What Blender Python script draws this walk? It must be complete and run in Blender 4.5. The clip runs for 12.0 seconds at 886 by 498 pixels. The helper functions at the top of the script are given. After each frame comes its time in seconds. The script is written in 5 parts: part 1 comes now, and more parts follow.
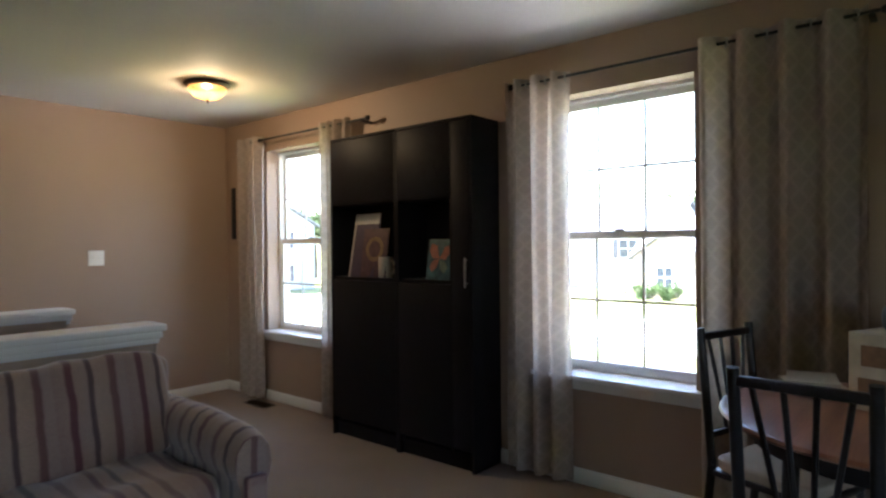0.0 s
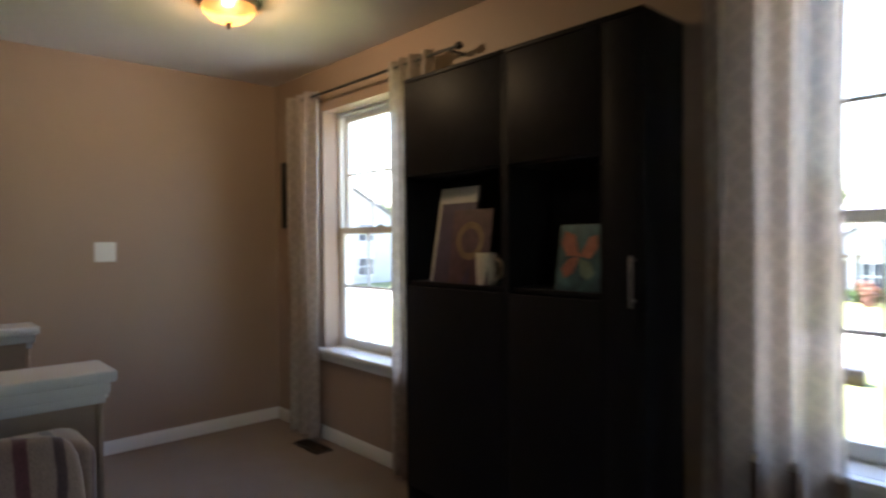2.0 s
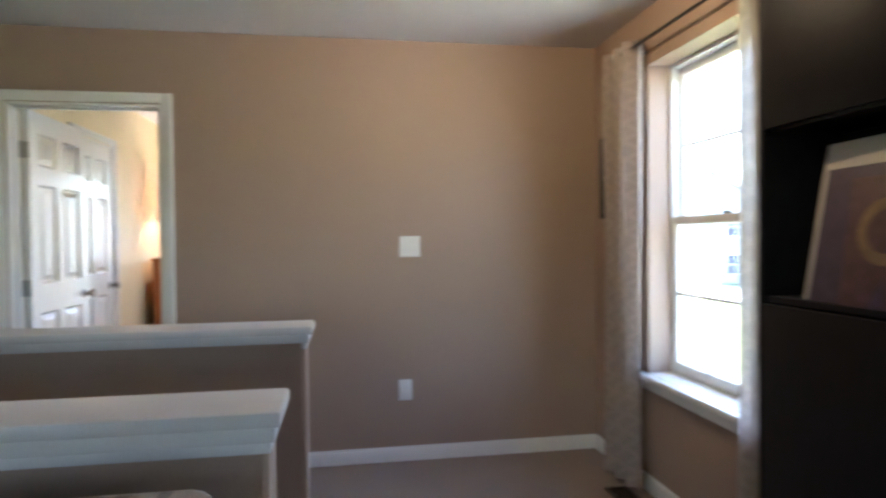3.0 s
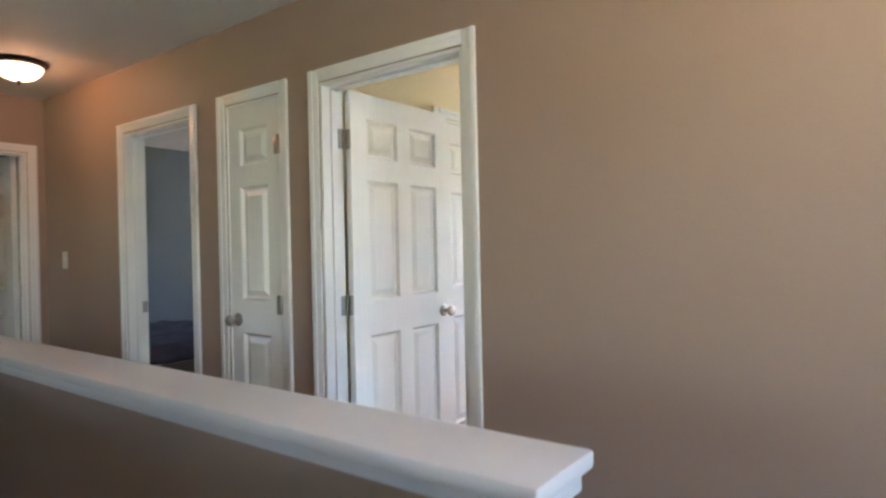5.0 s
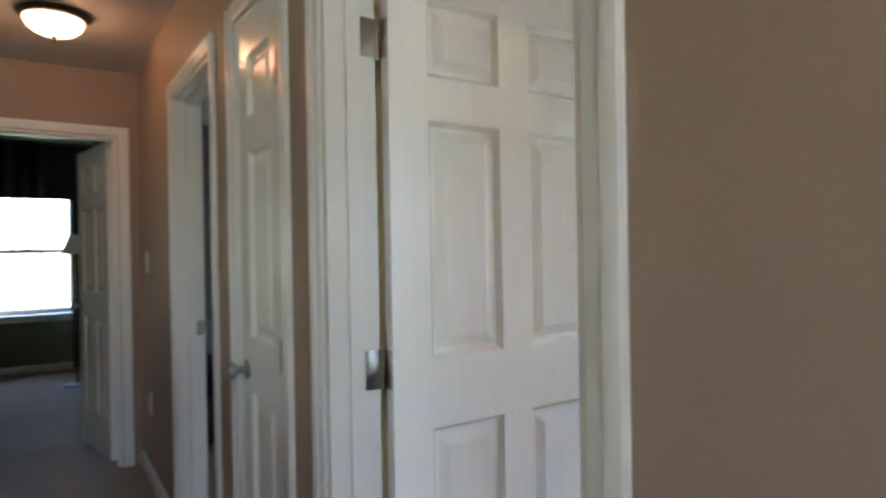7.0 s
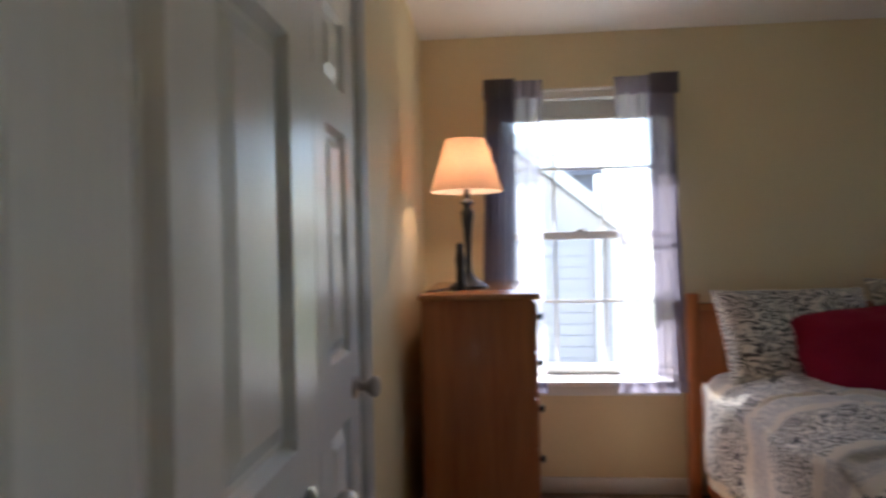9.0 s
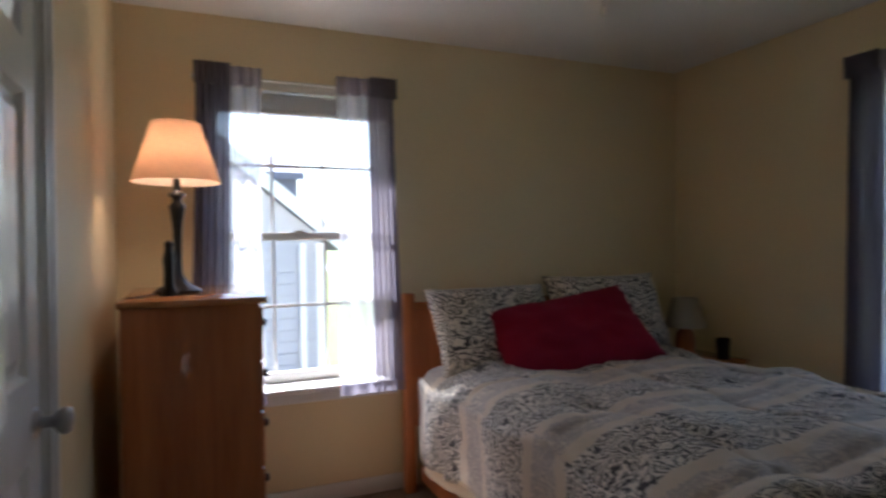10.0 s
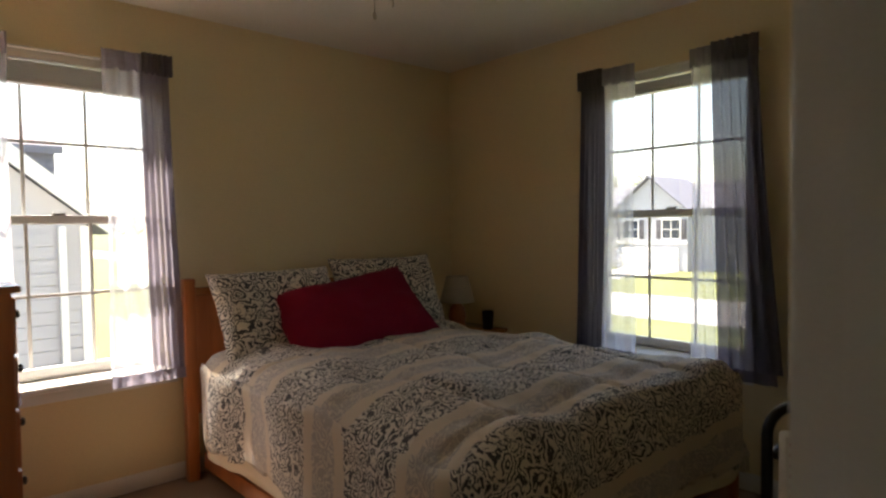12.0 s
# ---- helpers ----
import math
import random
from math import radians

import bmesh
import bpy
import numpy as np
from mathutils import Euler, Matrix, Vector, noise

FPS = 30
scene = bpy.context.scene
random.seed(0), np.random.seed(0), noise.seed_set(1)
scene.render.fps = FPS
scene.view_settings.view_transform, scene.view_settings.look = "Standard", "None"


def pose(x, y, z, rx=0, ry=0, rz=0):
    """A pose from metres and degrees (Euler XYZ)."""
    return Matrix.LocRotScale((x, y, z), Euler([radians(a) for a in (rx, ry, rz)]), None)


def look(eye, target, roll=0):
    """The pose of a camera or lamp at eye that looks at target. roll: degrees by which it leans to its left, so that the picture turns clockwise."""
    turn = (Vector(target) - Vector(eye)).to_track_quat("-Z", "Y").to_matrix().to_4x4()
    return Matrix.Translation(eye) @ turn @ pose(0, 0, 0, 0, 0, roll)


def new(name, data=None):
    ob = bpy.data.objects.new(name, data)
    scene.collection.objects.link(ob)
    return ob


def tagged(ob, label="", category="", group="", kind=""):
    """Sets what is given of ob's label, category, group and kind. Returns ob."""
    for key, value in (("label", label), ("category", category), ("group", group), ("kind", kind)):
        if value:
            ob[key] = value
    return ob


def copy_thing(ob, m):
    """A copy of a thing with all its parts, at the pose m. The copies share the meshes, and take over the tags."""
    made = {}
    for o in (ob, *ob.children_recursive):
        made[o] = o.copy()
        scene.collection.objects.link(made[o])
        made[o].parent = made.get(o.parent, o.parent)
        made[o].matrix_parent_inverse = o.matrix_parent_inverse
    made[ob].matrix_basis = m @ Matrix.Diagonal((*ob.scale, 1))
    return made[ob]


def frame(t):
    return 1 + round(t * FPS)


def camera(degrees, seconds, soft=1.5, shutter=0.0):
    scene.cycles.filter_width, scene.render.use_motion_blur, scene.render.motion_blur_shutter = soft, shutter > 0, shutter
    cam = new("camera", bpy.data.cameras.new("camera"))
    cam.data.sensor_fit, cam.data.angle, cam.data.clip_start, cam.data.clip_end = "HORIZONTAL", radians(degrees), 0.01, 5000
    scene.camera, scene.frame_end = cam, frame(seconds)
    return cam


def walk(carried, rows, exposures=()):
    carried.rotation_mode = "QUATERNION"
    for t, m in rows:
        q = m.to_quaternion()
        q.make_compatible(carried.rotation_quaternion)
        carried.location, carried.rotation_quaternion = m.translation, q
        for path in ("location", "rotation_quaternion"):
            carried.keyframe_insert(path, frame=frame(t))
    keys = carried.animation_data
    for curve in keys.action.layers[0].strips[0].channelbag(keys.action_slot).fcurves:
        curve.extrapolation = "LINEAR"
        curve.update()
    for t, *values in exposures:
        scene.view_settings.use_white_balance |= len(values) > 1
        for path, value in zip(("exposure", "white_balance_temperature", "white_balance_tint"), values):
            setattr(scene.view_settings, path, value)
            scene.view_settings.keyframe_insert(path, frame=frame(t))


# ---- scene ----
cam = camera(72.0, 12.0, soft=2.4, shutter=0.5)
PATH = [
    (0, (2.692, 2.86, 1.323), (4.215, 4.157, 1.311), -0.6),
    (0.5, (2.866, 3.017, 1.32), (4.446, 4.243, 1.294), -0.6),
    (1, (3.109, 3.282, 1.317), (4.704, 4.488, 1.292), -0.5),
    (1.5, (3.34, 3.635, 1.32), (4.886, 4.903, 1.29), -0.6),
    (2, (3.628, 3.959, 1.31), (4.97, 5.442, 1.278), -0.5),
    (2.5, (3.972, 4.325, 1.325), (4.874, 6.109, 1.284), 0.0),
    (3, (4.226, 4.587, 1.297), (4.544, 6.561, 1.261), -0.6),
    (3.5, (4.372, 4.886, 1.315), (4.201, 6.878, 1.274), -0.9),
    (5.5, (4.521, 6.737, 1.303), (3.095, 8.139, 1.302), -1.2),
    (6, (4.35, 7.114, 1.311), (2.737, 8.297, 1.31), -1.1),
    (6.5, (4.08, 7.39, 1.316), (2.354, 8.4, 1.314), -0.8),
    (8.5, (2.862, 7.965, 1.333), (2.158, 9.838, 1.318), -1.5),
    (9, (2.797, 8.085, 1.333), (2.629, 10.078, 1.32), -1.2),
    (9.5, (2.738, 8.2, 1.318), (3.09, 10.17, 1.309), -1.0),
    (10, (2.698, 8.228, 1.306), (3.482, 10.066, 1.298), -0.8),
    (10.5, (2.721, 8.212, 1.311), (3.804, 9.893, 1.289), -0.8),
    (11, (2.736, 8.186, 1.311), (4.014, 9.723, 1.271), -0.8),
    (11.5, (2.751, 8.188, 1.313), (4.106, 9.657, 1.252), -0.8),
    (12, (2.663, 8.057, 1.31), (4.003, 9.54, 1.238), -0.8),
]
EXPOSURES = [
    (0, 4.08, 5950, 14), (1.0, 3.68, 6150, 14), (1.5, 3.36, 6250, 14), (2.0, 3.60, 6150, 14), (2.5, 4.84, 5950, 13), (3.0, 4.48, 5500, 12), (3.5, 4.22, 5500, 12),
    (5.5, 5.0, 5650, 12), (6.0, 4.74, 5650, 12), (6.5, 4.58, 5600, 12), (8.5, 2.88, 6000, 13), (9.5, 2.24, 5650, 13), (10, 2.18, 5700, 13), (11, 2.10, 7150, 14), (12, 2.14, 7450, 14),
]
walk(cam, [(t, look(eye, target, roll)) for t, eye, target, roll in PATH], EXPOSURES)

# ---- world, sun, exposure ----
world = bpy.data.worlds.new("world")
scene.world = world
world.use_nodes = True
wn = world.node_tree.nodes
sky = wn.new("ShaderNodeTexSky")
sky.sky_type = "NISHITA"
sky.sun_disc = False
sky.sun_elevation = radians(59)
sky.sun_rotation = radians(-13)
sky.air_density = 1.2
sky.dust_density = 2.0
wn["Background"].inputs["Strength"].default_value = 0.15
world.node_tree.links.new(sky.outputs[0], wn["Background"].inputs["Color"])

sun_data = bpy.data.lights.new("sun", "SUN")
sun_data.energy = 5.0
sun_data.angle = radians(0.5)
sun_data.color = (1.0, 0.95, 0.88)
sun_ob = new("sun", sun_data)
sun_ob.matrix_world = look((-0.116 * 20, 0.502 * 20, 0.857 * 20), (0, 0, 0))


# ---- materials ----
def nodes_of(name):
    m = bpy.data.materials.new(name)
    m.use_nodes = True
    return m, m.node_tree.nodes, m.node_tree.links, m.node_tree.nodes["Principled BSDF"]


def ramp(nodes, stops, interp="LINEAR"):
    r = nodes.new("ShaderNodeValToRGB")
    r.color_ramp.interpolation = interp
    els = r.color_ramp.elements
    while len(els) < len(stops):
        els.new(0.5)
    for e, (p, c) in zip(els, stops):
        e.position = p
        e.color = (*c, 1)
    return r


def surface(name, color, rough=0.6, metal=0.0, grain=60.0, vary=0.06, blotch=1.2, blotch_vary=0.05, bump=0.1, bump_scale=None, stretch=(1, 1, 1), sheen=0.0, coat=0.0, spec=0.5):
    """A plain painted, plastic, metal or cloth surface with grain and larger blotches."""
    m, n, l, b = nodes_of(name)
    tc = n.new("ShaderNodeTexCoord")
    mp = n.new("ShaderNodeMapping")
    mp.inputs["Scale"].default_value = stretch
    l.new(tc.outputs["Object"], mp.inputs[0])
    fine, big = n.new("ShaderNodeTexNoise"), n.new("ShaderNodeTexNoise")
    fine.inputs["Scale"].default_value, fine.inputs["Detail"].default_value = grain, 4
    big.inputs["Scale"].default_value, big.inputs["Detail"].default_value = blotch, 3
    l.new(mp.outputs[0], fine.inputs[0]), l.new(tc.outputs["Object"], big.inputs[0])
    c = np.array(color)
    r1 = ramp(n, [(0.3, tuple(c * (1 - vary))), (0.7, tuple(np.minimum(c * (1 + vary), 1)))])
    r2 = ramp(n, [(0.3, (1 - blotch_vary,) * 3), (0.7, (1.0,) * 3)])
    l.new(fine.outputs[0], r1.inputs[0]), l.new(big.outputs[0], r2.inputs[0])
    mix = n.new("ShaderNodeMix")
    mix.data_type, mix.blend_type = "RGBA", "MULTIPLY"
    mix.inputs[0].default_value = 1.0
    l.new(r1.outputs[0], mix.inputs[6]), l.new(r2.outputs[0], mix.inputs[7])
    l.new(mix.outputs[2], b.inputs["Base Color"])
    b.inputs["Roughness"].default_value, b.inputs["Metallic"].default_value = rough, metal
    b.inputs["Sheen Weight"].default_value, b.inputs["Coat Weight"].default_value = sheen, coat
    b.inputs["Specular IOR Level"].default_value = spec
    if bump:
        bn, src = n.new("ShaderNodeBump"), fine
        if bump_scale:
            src = n.new("ShaderNodeTexNoise")
            src.inputs["Scale"].default_value, src.inputs["Detail"].default_value = bump_scale, 3
            l.new(mp.outputs[0], src.inputs[0])
        bn.inputs["Strength"].default_value, bn.inputs["Distance"].default_value = bump, 0.004
        l.new(src.outputs[0], bn.inputs["Height"]), l.new(bn.outputs[0], b.inputs["Normal"])
    return m


def wood(name, dark, light, rough=0.35, axis=2, scale=6.0, coat=0.2):
    m, n, l, b = nodes_of(name)
    tc, mp = n.new("ShaderNodeTexCoord"), n.new("ShaderNodeMapping")
    s = [1.0, 1.0, 1.0]
    s[axis] = 0.08
    mp.inputs["Scale"].default_value = s
    l.new(tc.outputs["Object"], mp.inputs[0])
    no, fi = n.new("ShaderNodeTexNoise"), n.new("ShaderNodeTexNoise")
    no.inputs["Scale"].default_value, no.inputs["Detail"].default_value, no.inputs["Distortion"].default_value = scale, 6, 1.2
    fi.inputs["Scale"].default_value, fi.inputs["Detail"].default_value = 90, 3
    l.new(mp.outputs[0], no.inputs[0]), l.new(mp.outputs[0], fi.inputs[0])
    ad = n.new("ShaderNodeMath")
    ad.operation = "MULTIPLY_ADD"
    ad.inputs[1].default_value = 0.35
    l.new(fi.outputs[0], ad.inputs[0]), l.new(no.outputs[0], ad.inputs[2])
    r = ramp(n, [(0.45, dark), (0.85, light)])
    l.new(ad.outputs[0], r.inputs[0]), l.new(r.outputs[0], b.inputs["Base Color"])
    bn = n.new("ShaderNodeBump")
    bn.inputs["Strength"].default_value, bn.inputs["Distance"].default_value = 0.08, 0.002
    l.new(fi.outputs[0], bn.inputs["Height"]), l.new(bn.outputs[0], b.inputs["Normal"])
    b.inputs["Roughness"].default_value, b.inputs["Coat Weight"].default_value = rough, coat
    return m


def striped(name, axis, period, bands, weave=220.0):
    """Woven upholstery with stripes across the given axis."""
    m, n, l, b = nodes_of(name)
    tc, sp = n.new("ShaderNodeTexCoord"), n.new("ShaderNodeSeparateXYZ")
    l.new(tc.outputs["Object"], sp.inputs[0])
    no = n.new("ShaderNodeTexNoise")
    no.inputs["Scale"].default_value, no.inputs["Detail"].default_value = 9, 3
    l.new(tc.outputs["Object"], no.inputs[0])
    ad = n.new("ShaderNodeMath")
    ad.operation, ad.inputs[1].default_value = "MULTIPLY_ADD", 0.02
    l.new(no.outputs[0], ad.inputs[0]), l.new(sp.outputs[axis], ad.inputs[2])
    dv, fr = n.new("ShaderNodeMath"), n.new("ShaderNodeMath")
    dv.operation, dv.inputs[1].default_value, fr.operation = "DIVIDE", period, "FRACT"
    l.new(ad.outputs[0], dv.inputs[0]), l.new(dv.outputs[0], fr.inputs[0])
    r = ramp(n, bands)
    l.new(fr.outputs[0], r.inputs[0])
    we = n.new("ShaderNodeTexNoise")
    we.inputs["Scale"].default_value, we.inputs["Detail"].default_value = weave, 2
    l.new(tc.outputs["Object"], we.inputs[0])
    r2 = ramp(n, [(0.3, (0.7,) * 3), (0.7, (1.0,) * 3)])
    l.new(we.outputs[0], r2.inputs[0])
    mix = n.new("ShaderNodeMix")
    mix.data_type, mix.blend_type, mix.inputs[0].default_value = "RGBA", "MULTIPLY", 1.0
    l.new(r.outputs[0], mix.inputs[6]), l.new(r2.outputs[0], mix.inputs[7])
    l.new(mix.outputs[2], b.inputs["Base Color"])
    bn = n.new("ShaderNodeBump")
    bn.inputs["Strength"].default_value, bn.inputs["Distance"].default_value = 0.3, 0.002
    l.new(we.outputs[0], bn.inputs["Height"]), l.new(bn.outputs[0], b.inputs["Normal"])
    b.inputs["Roughness"].default_value, b.inputs["Sheen Weight"].default_value = 0.9, 0.3
    return m


def paisley(name, bands_on=True, scale=7.0):
    """Cotton print: swirling dark grey scrolls on cream, in bands across the y axis."""
    m, n, l, b = nodes_of(name)
    tc = n.new("ShaderNodeTexCoord")
    warp = n.new("ShaderNodeTexNoise")
    warp.inputs["Scale"].default_value, warp.inputs["Detail"].default_value = scale * 0.9, 2
    l.new(tc.outputs["Object"], warp.inputs[0])
    mx = n.new("ShaderNodeMix")
    mx.data_type, mx.blend_type, mx.inputs[0].default_value = "RGBA", "LINEAR_LIGHT", 0.055
    l.new(tc.outputs["Object"], mx.inputs[6]), l.new(warp.outputs["Color"], mx.inputs[7])
    vo = n.new("ShaderNodeTexVoronoi")
    vo.inputs["Scale"].default_value = scale
    l.new(mx.outputs[2], vo.inputs["Vector"])
    mu, sn = n.new("ShaderNodeMath"), n.new("ShaderNodeMath")
    mu.operation, mu.inputs[1].default_value, sn.operation = "MULTIPLY", 30.0, "SINE"
    l.new(vo.outputs["Distance"], mu.inputs[0]), l.new(mu.outputs[0], sn.inputs[0])
    v2 = n.new("ShaderNodeTexVoronoi")
    v2.inputs["Scale"].default_value = scale * 4.4
    l.new(mx.outputs[2], v2.inputs["Vector"])
    m2, s2 = n.new("ShaderNodeMath"), n.new("ShaderNodeMath")
    m2.operation, m2.inputs[1].default_value, s2.operation = "MULTIPLY", 9.0, "SINE"
    l.new(v2.outputs["Distance"], m2.inputs[0]), l.new(m2.outputs[0], s2.inputs[0])
    ad = n.new("ShaderNodeMath")
    ad.operation = "MULTIPLY_ADD"
    ad.inputs[1].default_value = 0.55
    pick, amp, ring = n.new("ShaderNodeSeparateColor"), n.new("ShaderNodeMath"), n.new("ShaderNodeMath")
    amp.operation, amp.inputs[1].default_value, amp.inputs[2].default_value, ring.operation = "MULTIPLY_ADD", 1.1, 0.35, "MULTIPLY"
    l.new(vo.outputs["Color"], pick.inputs[0]), l.new(pick.outputs[0], amp.inputs[0])
    l.new(amp.outputs[0], ring.inputs[0]), l.new(sn.outputs[0], ring.inputs[1])
    l.new(s2.outputs[0], ad.inputs[0]), l.new(ring.outputs[0], ad.inputs[2])
    ink = ramp(n, [(0.28, (0.055, 0.052, 0.055)), (0.42, (0.72, 0.66, 0.56))])
    half = n.new("ShaderNodeMath")
    half.operation, half.inputs[1].default_value, half.inputs[2].default_value = "MULTIPLY_ADD", 0.3, 0.42
    l.new(ad.outputs[0], half.inputs[0]), l.new(half.outputs[0], ink.inputs[0])
    out = ink.outputs[0]
    if bands_on:
        pale = ramp(n, [(0.36, (0.43, 0.39, 0.35)), (0.50, (0.55, 0.50, 0.45)), (0.62, (0.66, 0.59, 0.49))])
        l.new(half.outputs[0], pale.inputs[0])
        sp, dv, fr = n.new("ShaderNodeSeparateXYZ"), n.new("ShaderNodeMath"), n.new("ShaderNodeMath")
        dv.operation, dv.inputs[1].default_value, fr.operation = "DIVIDE", 0.56, "FRACT"
        low, drop, fold = n.new("ShaderNodeMath"), n.new("ShaderNodeMath"), n.new("ShaderNodeMath")
        low.operation, low.inputs[1].default_value = "LESS_THAN", 9.2
        drop.operation, drop.inputs[1].default_value = "SUBTRACT", 0.7
        fold.operation = "MULTIPLY_ADD"
        l.new(sp.outputs[1], low.inputs[0]), l.new(sp.outputs[2], drop.inputs[0])
        l.new(low.outputs[0], fold.inputs[0]), l.new(drop.outputs[0], fold.inputs[1]), l.new(sp.outputs[1], fold.inputs[2])
        wob = n.new("ShaderNodeMath")
        wob.operation, wob.inputs[1].default_value = "MULTIPLY_ADD", 0.05
        l.new(tc.outputs["Object"], sp.inputs[0]), l.new(warp.outputs[0], wob.inputs[0]), l.new(fold.outputs[0], wob.inputs[2])
        l.new(wob.outputs[0], dv.inputs[0]), l.new(dv.outputs[0], fr.inputs[0])
        which = ramp(n, [(0.0, (1, 1, 1)), (0.58, (1, 1, 1)), (0.60, (0, 0, 0)), (0.985, (0, 0, 0))])
        plain = ramp(n, [(0.0, (0, 0, 0)), (0.59, (1, 1, 1)), (0.68, (0, 0, 0)), (0.88, (0, 0, 0)), (0.90, (1, 1, 1))], "CONSTANT")
        l.new(fr.outputs[0], which.inputs[0]), l.new(fr.outputs[0], plain.inputs[0])
        a, c = n.new("ShaderNodeMix"), n.new("ShaderNodeMix")
        a.data_type = c.data_type = "RGBA"
        l.new(which.outputs[0], a.inputs[0]), l.new(pale.outputs[0], a.inputs[6]), l.new(ink.outputs[0], a.inputs[7])
        l.new(plain.outputs[0], c.inputs[0]), l.new(a.outputs[2], c.inputs[6])
        c.inputs[7].default_value = (0.66, 0.57, 0.45, 1)
        out = c.outputs[2]
    l.new(out, b.inputs["Base Color"])
    fi, bn = n.new("ShaderNodeTexNoise"), n.new("ShaderNodeBump")
    fi.inputs["Scale"].default_value, fi.inputs["Detail"].default_value = 14, 5
    l.new(tc.outputs["Object"], fi.inputs[0]), l.new(fi.outputs[0], bn.inputs["Height"])
    bn.inputs["Strength"].default_value, bn.inputs["Distance"].default_value = 0.5, 0.012
    l.new(bn.outputs[0], b.inputs["Normal"])
    b.inputs["Roughness"].default_value, b.inputs["Sheen Weight"].default_value = 0.85, 0.2
    return m


def cloth(name, color, clear, through_color, pattern=False, glow=0.5):
    """Thin curtain cloth that lets some light through; pattern: a pale woven lattice of diamonds."""
    m, n, l, b = nodes_of(name)
    out = n["Material Output"]
    di, tr, cl = n.new("ShaderNodeBsdfDiffuse"), n.new("ShaderNodeBsdfTranslucent"), n.new("ShaderNodeBsdfTransparent")
    tc, no = n.new("ShaderNodeTexCoord"), n.new("ShaderNodeTexNoise")
    no.inputs["Scale"].default_value, no.inputs["Detail"].default_value = 160.0, 2
    l.new(tc.outputs["Object"], no.inputs[0])
    c, d = np.array(color), np.array(through_color)
    k = 0.88 if pattern else 0.92
    pick = no.outputs[0]
    if pattern:
        sp, lay = n.new("ShaderNodeSeparateXYZ"), n.new("ShaderNodeCombineXYZ")
        l.new(tc.outputs["Object"], sp.inputs[0])
        for j, (u, v) in enumerate(((17.0, 11.0), (17.0, -11.0))):
            s, q = n.new("ShaderNodeMath"), n.new("ShaderNodeMath")
            s.operation, s.inputs[1].default_value, q.operation, q.inputs[1].default_value = "MULTIPLY", v, "MULTIPLY_ADD", u
            l.new(sp.outputs[2], s.inputs[0]), l.new(sp.outputs[1], q.inputs[0]), l.new(s.outputs[0], q.inputs[2]), l.new(q.outputs[0], lay.inputs[j])
        vo, add = n.new("ShaderNodeTexVoronoi"), n.new("ShaderNodeMath")
        vo.feature, vo.inputs["Scale"].default_value, vo.inputs["Randomness"].default_value = "DISTANCE_TO_EDGE", 1.0, 0.12
        l.new(lay.outputs[0], vo.inputs["Vector"])
        band = ramp(n, [(0.10, (0.56,) * 3), (0.16, (0.46,) * 3)])
        l.new(vo.outputs["Distance"], band.inputs[0])
        add.operation, add.inputs[1].default_value = "MULTIPLY_ADD", 0.12
        sub = n.new("ShaderNodeMath")
        sub.operation, sub.inputs[1].default_value = "SUBTRACT", 0.06
        l.new(no.outputs[0], add.inputs[0]), l.new(band.outputs[0], add.inputs[2]), l.new(add.outputs[0], sub.inputs[0])
        pick = sub.outputs[0]
    r1 = ramp(n, [(0.44, tuple(c * k)), (0.56, tuple(c))])
    r2 = ramp(n, [(0.44, tuple(d * k)), (0.56, tuple(d))])
    l.new(pick, r1.inputs[0]), l.new(pick, r2.inputs[0])
    l.new(r1.outputs[0], di.inputs[0]), l.new(r2.outputs[0], tr.inputs[0])
    a, e = n.new("ShaderNodeMixShader"), n.new("ShaderNodeMixShader")
    a.inputs[0].default_value, e.inputs[0].default_value = glow, clear
    l.new(di.outputs[0], a.inputs[1]), l.new(tr.outputs[0], a.inputs[2])
    l.new(a.outputs[0], e.inputs[1]), l.new(cl.outputs[0], e.inputs[2]), l.new(e.outputs[0], out.inputs[0])
    return m


def lit_glass(name, color, strength, clear=0.45, base=(0.8, 0.7, 0.55)):
    """Glowing frosted glass that also lets the bulb's light out."""
    m, n, l, b = nodes_of(name)
    out, cl, mx = n["Material Output"], n.new("ShaderNodeBsdfTransparent"), n.new("ShaderNodeMixShader")
    b.inputs["Base Color"].default_value = (*base, 1)
    b.inputs["Emission Color"].default_value = (*color, 1)
    b.inputs["Emission Strength"].default_value = strength
    b.inputs["Roughness"].default_value = 0.3
    mx.inputs[0].default_value = clear
    l.new(b.outputs[0], mx.inputs[1]), l.new(cl.outputs[0], mx.inputs[2]), l.new(mx.outputs[0], out.inputs[0])
    return m


def clear_glass(name):
    m, n, l, b = nodes_of(name)
    out = n["Material Output"]
    cl, gl, mx, fr = n.new("ShaderNodeBsdfTransparent"), n.new("ShaderNodeBsdfGlossy"), n.new("ShaderNodeMixShader"), n.new("ShaderNodeMath")
    lw = n.new("ShaderNodeLayerWeight")
    lw.inputs[0].default_value = 0.25
    fr.operation, fr.inputs[1].default_value, fr.inputs[2].default_value = "MULTIPLY_ADD", 0.5, 0.03
    l.new(lw.outputs["Facing"], fr.inputs[0])
    gl.inputs["Roughness"].default_value = 0.02
    cl.inputs[0].default_value = (0.98, 0.99, 0.99, 1)
    l.new(fr.outputs[0], mx.inputs[0]), l.new(cl.outputs[0], mx.inputs[1]), l.new(gl.outputs[0], mx.inputs[2]), l.new(mx.outputs[0], out.inputs[0])
    return m


